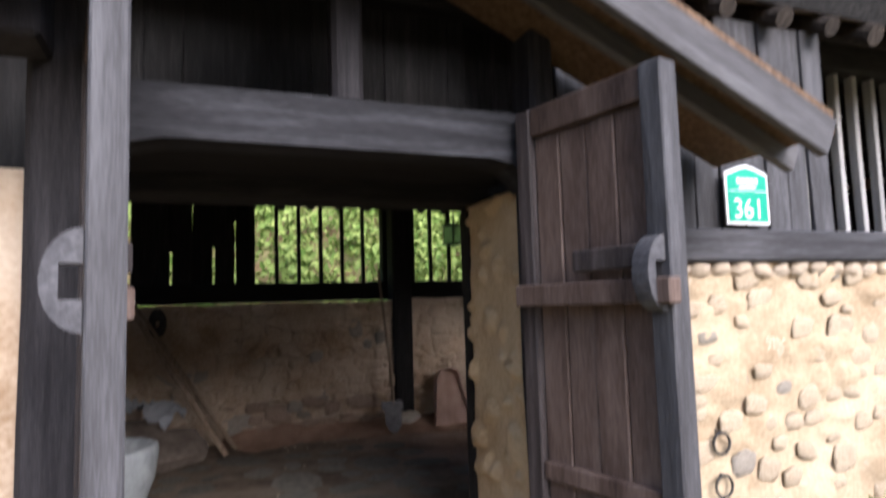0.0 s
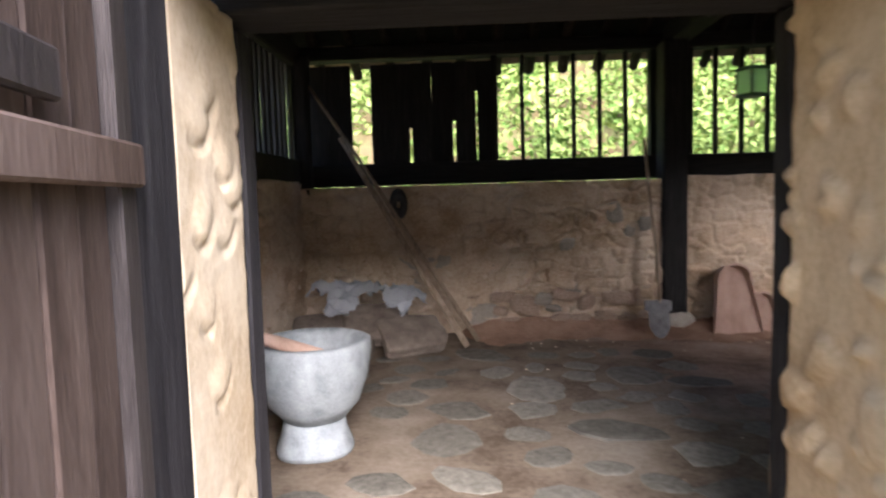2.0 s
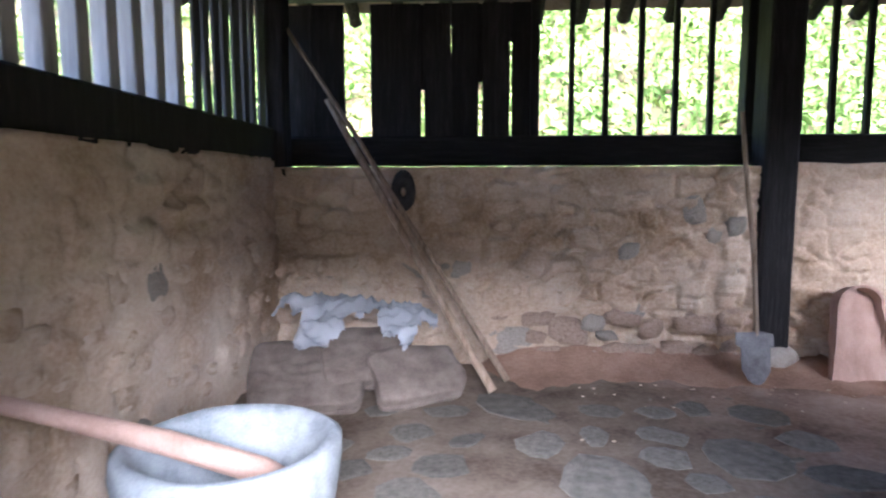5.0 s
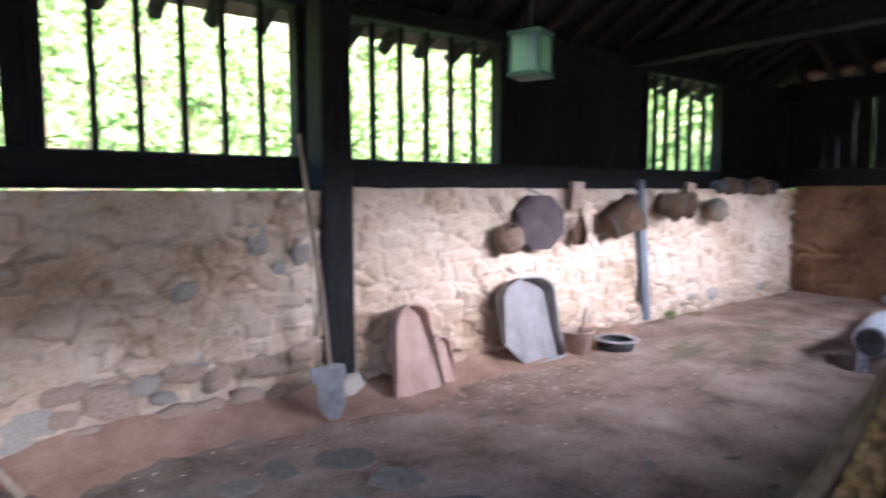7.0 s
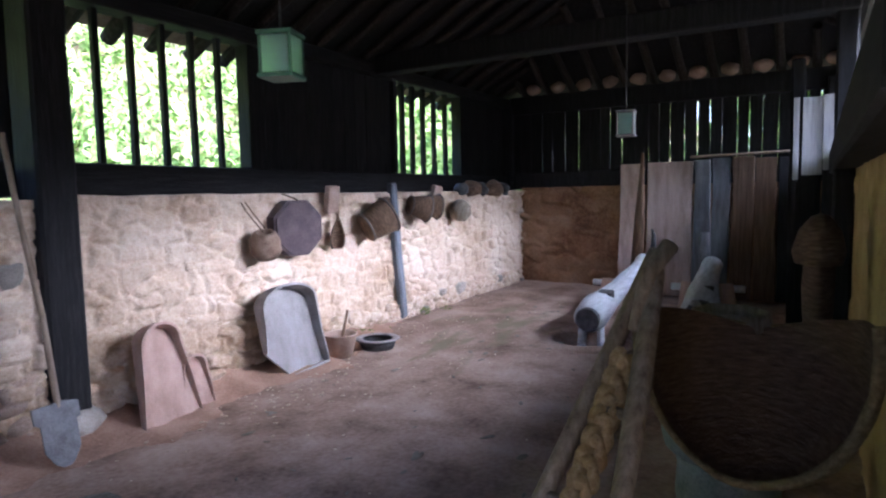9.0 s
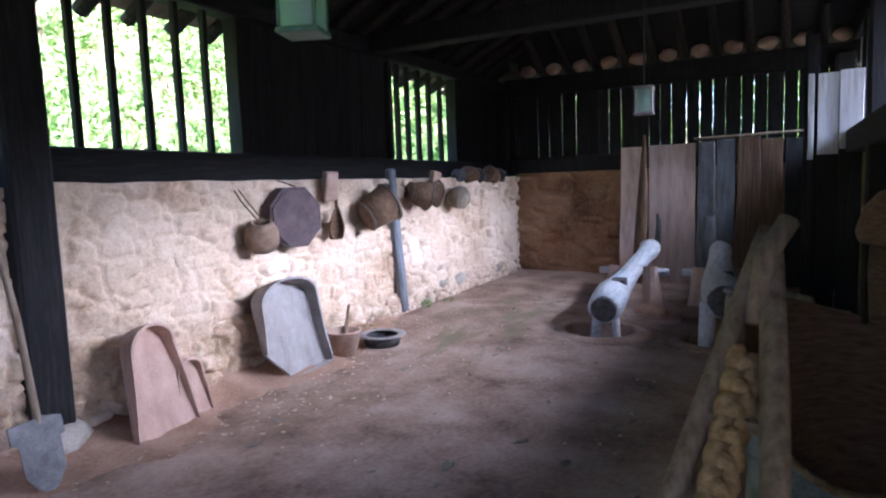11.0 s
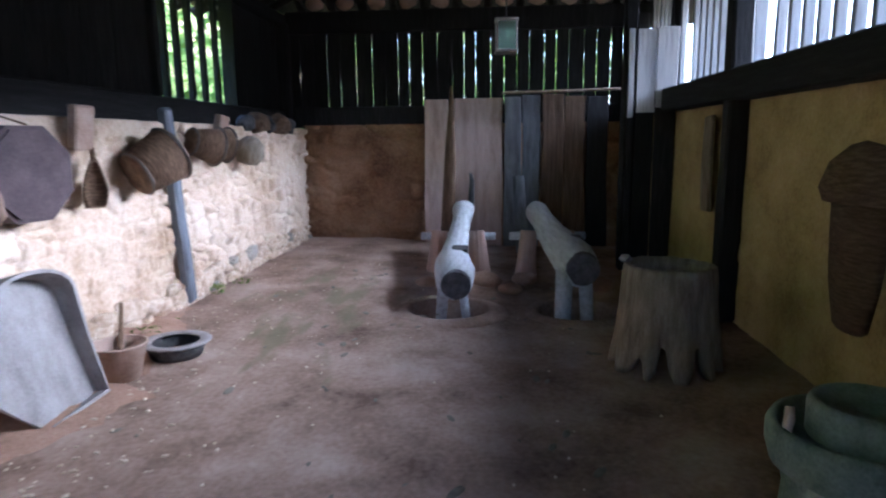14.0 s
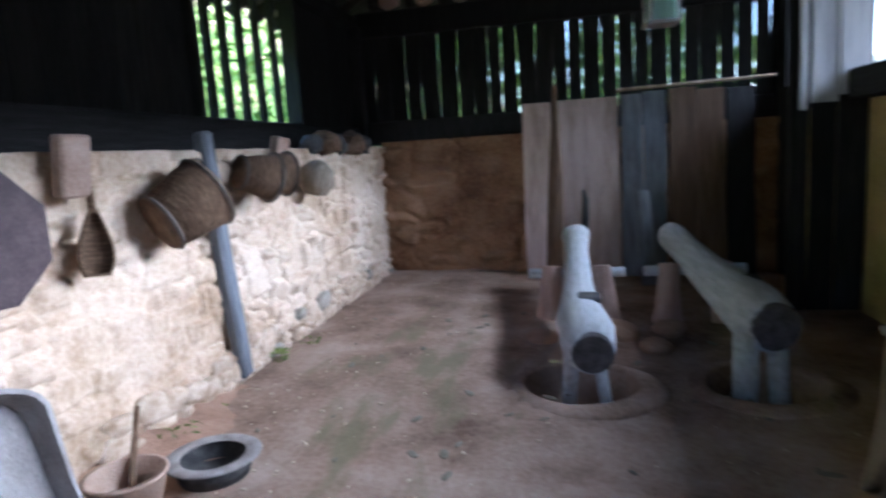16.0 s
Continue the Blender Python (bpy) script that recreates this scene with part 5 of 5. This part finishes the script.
tagged(part("wooden_peg", tube([(0, 0, -0.03), (0.0, 0.01, 0.02), (0.005, 0.025, 0.06)], [0.018, 0.02, 0.016], 8, 0.1, 2), PALE_WOOD, smooth=True, m=pose(1.02, -3.635, 0.455, 25, 10, 0)), "pale wooden peg lying on the quern rim", "peg")

# the carrying frame
jige = thing("carrying_frame", "wooden A-shaped carrying frame with plaited straw and deep basket", "carrying frame", pose(-0.9, -3.5, 0.0))
J = Vector((0.9, 3.5, 0.0))


def jp(*pts):
    return [Vector(p) + J for p in pts]


part("leg", tube(jp((-0.50, -3.50, 0.0), (-0.50, -3.506, 0.57), (-0.25, -3.60, 0.88), (0.04, -3.72, 1.28), (0.08, -3.74, 1.36)), [0.03, 0.032, 0.034, 0.03, 0.022], 10, 0.2, 1), FRAME_WOOD, jige, smooth=True)
part("leg", tube(jp((-0.53, -3.80, 0.0), (-0.55, -3.785, 0.66), (-0.28, -3.775, 0.95), (0.0, -3.76, 1.26), (0.05, -3.755, 1.33)), [0.036, 0.038, 0.038, 0.034, 0.026], 10, 0.12, 2, 0.8), FRAME_WOOD, jige, smooth=True)
for u in (0.47, 0.66):
    a, b = Vector((-0.96, -3.34, 0.02)).lerp(Vector((0.1, -3.74, 1.3)), u), Vector((-1.12, -3.80, 0.02)).lerp(Vector((0.1, -3.76, 1.3)), u)
    part("cross_bar", tube([a + J, b + J], [0.02, 0.02], 8), FRAME_WOOD, jige)
for k in range(3):
    pts, rad = [], []
    for i in range(60):
        u = i / 59
        c = Vector((-0.55, -3.625, 0.566)).lerp(Vector((-0.16, -3.70, 1.02)), u)
        ph = u * 18 + k * 2.094
        pts.append(c + J + Vector((0.014 * math.sin(ph), 0.027 * math.cos(ph), 0.014 * math.sin(2 * ph))))
        rad.append(0.022 * (1 + 0.25 * math.sin(3 * ph)))
    part("straw_plait", tube(pts, rad, 8, 0.2, k), PLAIT, jige, "golden plaited straw", smooth=True)
part("prong", tube(jp((-0.12, -3.72, 1.10), (-0.03, -3.74, 1.28), (0.05, -3.80, 1.38)), [0.025, 0.03, 0.034], 8, 0.2, 6), FRAME_WOOD, jige, smooth=True)
# its deep open basket, a half bowl cut off level at the top
BC, BR = Vector((0.16, -4.05, 1.0)), Vector((0.42, 0.385, 0.55))


def bowl_point(u, v, k=1.0):
    """u runs along the mouth from one upper corner under the bottom to the other, v from the mouth to the back."""
    a = radians(-193 + 206 * u)
    r = math.cos(v * math.pi / 2)
    w = 1 + 0.03 * noise.noise(Vector((u * 6, v * 5, 2)))
    return BC + J + Vector((k * BR.x * math.sin(v * math.pi / 2) * w - 0.14 * math.sin(a) * r, k * BR.y * math.cos(a) * r * w, min(0.13, k * BR.z * math.sin(a) * r * w)))


bm = bmesh.new()
NU, NV = 36, 14
for k in (1.0, 0.96):
    g = [[bm.verts.new(bowl_point(i / NU, 0.97 * j / NV, k)) for j in range(NV + 1)] for i in range(NU + 1)]
    for i in range(NU):
        for j in range(NV):
            bm.faces.new((g[i][j], g[i + 1][j], g[i + 1][j + 1], g[i][j + 1]))
carried_basket = part("carrier_basket", bm, BASKET, jige, "deep dark woven basket open to one side", smooth=True)
mouth = [bowl_point(i / 24, 0.0) for i in range(25)]
part("rim", tube(mouth, [0.024 + 0.008 * math.sin(i * 0.26) for i in range(25)], 8, 0.25, 8, 0.75), PLAIT_DULL, carried_basket, "bound straw-coloured rim", smooth=True)
for u in (0.02, 0.98):
    part("top_edge", tube([bowl_point(u, j / 12) for j in range(12)], [0.014] * 12, 6, 0.2, 3), PLAIT_DULL, carried_basket, "pale bound top edge", smooth=True)
for u in [0.1 + 0.8 * i / 11 for i in range(12)]:
    part("stave", tube([bowl_point(u, 0.95 * j / 8, 1.01) for j in range(9)], [0.007] * 9, 5, 0.1, 1), BASKET, carried_basket)


# ---- planting ----
def leaf_material(name, a, b):
    m = bpy.data.materials.new(name)
    m.use_nodes = True
    nt = m.node_tree
    n, l = nt.nodes, nt.links.new
    p = n["Principled BSDF"]
    geo = n.new("ShaderNodeNewGeometry")
    ramp = n.new("ShaderNodeValToRGB")
    ramp.color_ramp.elements[0].color = (*a, 1)
    ramp.color_ramp.elements[1].color = (*b, 1)
    l(geo.outputs["Random Per Island"], ramp.inputs[0])
    l(ramp.outputs[0], p.inputs["Base Color"])
    p.inputs["Roughness"].default_value = 0.7
    p.inputs["Specular IOR Level"].default_value = 0.12
    return m


LEAF = leaf_material("leaves", (0.085, 0.16, 0.03), (0.37, 0.46, 0.14))
BLADE = leaf_material("grass_blades", (0.07, 0.12, 0.025), (0.29, 0.33, 0.11))


def leaves(name, centers, size, per, spread, material, label, category, seed):
    r = np.random.default_rng(seed)
    n = len(centers) * per
    c = np.repeat(np.array(centers, float), per, 0)
    d = r.normal(size=(n, 3))
    d /= np.linalg.norm(d, axis=1)[:, None]
    rad = spread[0] * (0.55 + 0.45 * r.random(n))[:, None]
    pos = c + d * rad * np.array([1, 1, spread[1]]) * np.repeat(0.6 + 0.8 * r.random(len(centers)), per)[:, None]
    u = r.normal(size=(n, 3))
    u /= np.linalg.norm(u, axis=1)[:, None]
    v = np.cross(u, d)
    v /= np.linalg.norm(v, axis=1)[:, None] + 1e-9
    s = size * (0.5 + r.random(n))[:, None]
    quad = np.stack([pos - u * s, pos - v * s * 0.45 + d * s * 0.2, pos + u * s, pos + v * s * 0.45 + d * s * 0.2], 1).reshape(-1, 3)
    me = bpy.data.meshes.new(name)
    me.from_pydata(quad.tolist(), [], np.arange(4 * n).reshape(-1, 4).tolist())
    me.materials.append(material)
    return tagged(new(name, me), label, category, kind="stuff")


pr = random.Random(11)
near, far = [], []
for i in range(1000):
    x, y = pr.uniform(-12, 19), 2.6 + 9 * pr.random() ** 1.3
    near.append((x, y, ground_z(x, y) + 0.25 + 0.25 * pr.random()))
for i in range(300):
    x, y = pr.uniform(-30, 45), pr.uniform(10, 34)
    far.append((x, y, ground_z(x, y) + 0.6))
leaves("hillside_bushes", near, 0.085, 100, (0.62, 0.8), LEAF, "dense bright green bushes on the hillside", "bushes", 1)
thicket = [(pr.uniform(10.5, 15), pr.uniform(-5.0, 4), 0.3 + 4.0 * pr.random() ** 1.3) for i in range(170)]
leaves("thicket", thicket, 0.13, 60, (0.75, 0.8), LEAF, "tall green thicket growing beyond the end wall", "bushes", 4)
leaves("far_bushes", far, 0.22, 60, (1.5, 0.8), LEAF, "green thicket higher up the hillside", "bushes", 2)


def grass(name, spots, h, label, seed):
    r = random.Random(seed)
    vs, fs = [], []
    for x, y, z in spots:
        a, lean = r.uniform(0, 6.3), r.uniform(0.0, 0.6) * h
        hh, w = h * r.uniform(0.5, 1.3), 0.006
        ca, sa = math.cos(a), math.sin(a)
        k = len(vs)
        vs += [(x - w * sa, y + w * ca, z), (x + w * sa, y - w * ca, z), (x + 0.4 * lean * ca, y + 0.4 * lean * sa, z + hh * 0.6), (x + lean * ca, y + lean * sa, z + hh)]
        fs += [(k, k + 1, k + 2), (k, k + 2, k + 3)]
    me = bpy.data.meshes.new(name)
    me.from_pydata(vs, [], fs)
    me.materials.append(BLADE)
    return tagged(new(name, me), label, "grass", kind="stuff")


spots = []
for i in range(14000):
    x, y = pr.uniform(-0.9, 4.5), -5.35 - 3.2 * pr.random()
    if noise.noise(Vector((x * 2.2, y * 2.2, 9))) > -0.15:
        spots.append((x, y, ground_z(x, y)))
grass("grass", spots, 0.07, "short green grass in front of the wall", 3)
weeds = []
for i in range(900):
    x, y = pr.uniform(-0.7, 4.2), -5.42 - 1.9 * pr.random() ** 0.8
    if noise.noise(Vector((x * 1.8, y * 1.8, 4))) > -0.1:
        weeds.append((x, y, ground_z(x, y) + 0.03))
leaves("weeds", weeds, 0.022, 26, (0.085, 0.5), BLADE, "low leafy weeds growing along the wall foot", "weeds", 5)

# ---- stones and flags, piece by piece ----
def block(seed):
    """A squarish rubble stone of unit half size, its faces uneven."""
    bm = bmesh.new()
    bmesh.ops.create_icosphere(bm, subdivisions=2, radius=1)
    for v in bm.verts:
        c = v.co
        k = (abs(c.x) ** 4 + abs(c.y) ** 4 + abs(c.z) ** 4) ** -0.25
        v.co = c * k * (0.88 + 0.4 * noise.noise(c * 1.3 + Vector((seed * 7.1, 0, 0))) + 0.1 * noise.noise(c * 4 + Vector((0, seed * 3.7, 0))))
    return bm


STONES = [finish("stone_shape", block(k + 50), STONE_WALL, True) for k in range(6)]
meshes = [o.data for o in STONES]
for o in STONES:
    bpy.data.objects.remove(o)


def stones(parent, spots, seed, grey=0.1, name="stone", skin=None):
    """Rounded stones set half into a wall: place, normal's axis, half sizes."""
    r = random.Random(seed)
    for x, y, z, along, su, sz, dep in spots:
        ob = new(name, meshes[r.randrange(6)])
        ob.parent = parent
        tilt = r.uniform(-14, 14)
        m = pose(x, y, z, 0, tilt, 0) if along == "x" else pose(x, y, z, tilt, 0, 0)
        s = (su, dep, sz) if along == "x" else (dep, su, sz)
        ob.matrix_basis = m @ Matrix.Diagonal((*s, 1))
        if skin and r.random() > grey:
            ob.material_slots[0].link = "OBJECT"
            ob.material_slots[0].material = skin
        elif r.random() < grey or skin:
            ob.material_slots[0].link = "OBJECT"
            ob.material_slots[0].material = STONE_GREY


def scatter(n, u0, u1, z0, z1, size, seed, keep=lambda u, z: True, gap=0.9):
    r = random.Random(seed)
    out = []
    for i in range(n * 12):
        if len(out) >= n:
            break
        u, z = r.uniform(u0, u1), r.uniform(z0, z1)
        su = size * r.uniform(0.6, 1.35)
        sz = su * r.uniform(0.5, 0.8)
        if keep(u, z) and all(abs(u - a) > gap * (su + c) or abs(z - b) > gap * (sz + d) for a, b, c, d in out):
            out.append((u, z, su, sz))
    return out


stones(wall_front, [(u, -5.205, z, "x", a, b, 0.016) for u, z, a, b in scatter(120, -0.95, 2.4, 0.35, 1.66, 0.085, 1, gap=0.95)], 1, 0.07, skin=CREAM_STONE)
stones(wall_front, [(u, -5.2, 1.665 + 0.01 * math.sin(9 * u), "x", 0.07, 0.05, 0.05) for u in [-0.9 + 0.145 * i for i in range(20)]], 2, 0.05)
stones(wall_back, [(u, 0.015, z, "x", a, b, 0.03) for u, z, a, b in scatter(34, -3.9, -0.25, 0.45, 0.85, 0.10, 3)], 3, 0.1, skin=PLASTER)
stones(wall_back, [(u, 0.02, z, "x", a, b, 0.06) for u, z, a, b in scatter(30, -2.2, -0.3, 0.05, 0.42, 0.14, 4, gap=0.75)], 4, 0.12, skin=EAVE_MUD)
stones(wall_back, [(-1.145, -0.01, 0.936, "x", 0.09, 0.075, 0.05), (-0.502, -0.01, 1.05, "x", 0.06, 0.07, 0.05), (-0.33, -0.01, 1.13, "x", 0.085, 0.08, 0.05), (-0.66, -0.01, 1.25, "x", 0.09, 0.12, 0.03), (-0.68, -0.03, 1.19, "x", 0.035, 0.035, 0.03)], 5, 1.0)
stones(wall_back, [(u, 0.02, z, "x", a, b, 0.022) for u, z, a, b in scatter(50, 0.2, 7.3, 0.2, 1.45, 0.13, 6)], 6, 0.0, skin=PLASTER)
stones(wall_back, [(u, -0.02, z, "x", a, b, 0.06) for u, z, a, b in scatter(95, 2.6, 7.35, 0.02, 0.30, 0.12, 7, gap=0.6)], 7, 0.12, skin=PLASTER)
stones(wall_left, [(X0 - 0.015, u, z, "y", a, b, 0.035) for u, z, a, b in scatter(60, -4.3, -0.05, 0.15, 1.0, 0.10, 8)], 8, 0.04, skin=PLASTER)


def flag(r, n=9):
    bm = bmesh.new()
    base = r.uniform(0, 50)
    rad = [0.95 + 0.22 * noise.noise(Vector((base + 1.1 * math.cos(2 * math.pi * i / n), 1.1 * math.sin(2 * math.pi * i / n), 0))) + r.uniform(-0.13, 0.13) for i in range(n)]
    sx = r.uniform(0.62, 0.9)
    rings = []
    for k, z in ((1.0, -0.03), (0.97, -0.002), (0.72, 0.004)):
        rings.append([bm.verts.new((k * rad[i] * math.cos(2 * math.pi * i / n), sx * k * rad[i] * math.sin(2 * math.pi * i / n), z)) for i in range(n)])
    for a, b in zip(rings, rings[1:]):
        for i in range(n):
            bm.faces.new((a[i], a[(i + 1) % n], b[(i + 1) % n], b[i]))
    bm.faces.new(rings[-1])
    return bm


fr_ = random.Random(21)
shapes = []
for k in range(8):
    o = finish("flagstone_shape", flag(fr_), FLAG)
    shapes.append(o.data)
    bpy.data.objects.remove(o)
laid = []
for i in range(5000):
    if len(laid) >= 150:
        break
    x, y = fr_.uniform(-3.7, 0.3), fr_.uniform(-4.9, -0.95)
    s = fr_.uniform(0.14, 0.36)
    if x < 0.35 * (-y - 2.2) and math.hypot(x + 3.1, y + 3.12) > 0.3 + s and all(math.hypot(x - a, y - b) > 0.86 * (s + c) for a, b, c in laid):
        laid.append((x, y, s))
        ob = new("flagstone", shapes[fr_.randrange(8)])
        ob.parent = floor
        ob.matrix_basis = pose(x, y, floor_z(x, y) + 0.004, fr_.uniform(-1.5, 1.5), fr_.uniform(-1.5, 1.5), fr_.uniform(0, 360)) @ Matrix.Diagonal((s, s, 1, 1))
# crumbs of plaster and chips on the floor
chips = bmesh.new()
for i in range(330):
    x = fr_.uniform(-2.0, 7.0) if i % 3 else fr_.gauss(2.6, 0.8)
    y = -0.15 - abs(fr_.gauss(0, 0.6)) if fr_.random() < 0.7 else fr_.uniform(-4.2, -0.3)
    s = fr_.uniform(0.003, 0.010)
    bmesh.ops.create_icosphere(chips, subdivisions=1, radius=s, matrix=Matrix.Translation((x, y, floor_z(x, y) + s * 0.3)) @ Matrix.Diagonal((1.4, 1, 0.5, 1)))
tagged(part("plaster_crumbs", chips, LIME), "pale crumbs of plaster scattered on the earth floor", "crumbs", kind="stuff")


chips = bmesh.new()
for i in range(70):
    x, y, r = fr_.gauss(1.7, 1.0), -0.5 - abs(fr_.gauss(0, 0.3)), fr_.uniform(0.007, 0.016)
    bmesh.ops.create_icosphere(chips, subdivisions=1, radius=r, matrix=Matrix.Translation((x, y, floor_z(x, y) + r * 0.4)) @ Matrix.Rotation(fr_.uniform(0, 3), 4, "Z") @ Matrix.Diagonal((1.5, 0.9, 0.45, 1)))
tagged(part("plaster_chips", chips, CREAM_STONE), "white chips of fallen plaster lying before the scoops", "chips", kind="stuff")
clods = bmesh.new()
for i in range(110):
    x, y, r = fr_.uniform(-1.2, 6.0), fr_.uniform(-3.4, -0.5), fr_.uniform(0.008, 0.03)
    bmesh.ops.create_icosphere(clods, subdivisions=2, radius=r, matrix=Matrix.Translation((x, y, floor_z(x, y) + 0.001)) @ Matrix.Rotation(fr_.gauss(0, 0.5), 4, "Z") @ Matrix.Diagonal((2.2, 0.9, 0.14, 1)))
for v in clods.verts:
    v.co.z += 0.004 * noise.noise(v.co * 40)
tagged(part("earth_crumbs", clods, DAMP, smooth=True), "dark flattened crumbs trodden into the earth floor", "crumbs", kind="stuff")
foot = [(x, -0.08 - 0.12 * pr.random(), 0.06 + 0.10 * pr.random()) for x in [1.95, 2.05, 2.12, 2.2, 2.5, 2.9, 3.0, 3.1, 3.45, 4.2, 4.6]]
leaves("wall_weeds", foot, 0.02, 60, (0.10, 0.7), BLADE, "small green weeds sprouting along the wall foot", "weeds", 8)

# two iron rings on the outside wall
def ring(r, wire):
    n = 20
    return tube([(r * math.cos(2 * math.pi * i / n), 0, r * math.sin(2 * math.pi * i / n)) for i in range(n + 1)], [wire] * (n + 1), 6)


for z in (0.755, 0.537):
    hook = thing("iron_ring", "rusty iron ring hanging from a staple in the plastered wall", "ring", pose(0.016, -5.235, z), "rings on the outside wall")
    part("hoop", ring(0.055, 0.008), IRON, hook, smooth=True)
    part("staple", box(0.014, 0.07, 0.014, 0.003, center=(0, 0.02, 0.055)), IRON, hook)
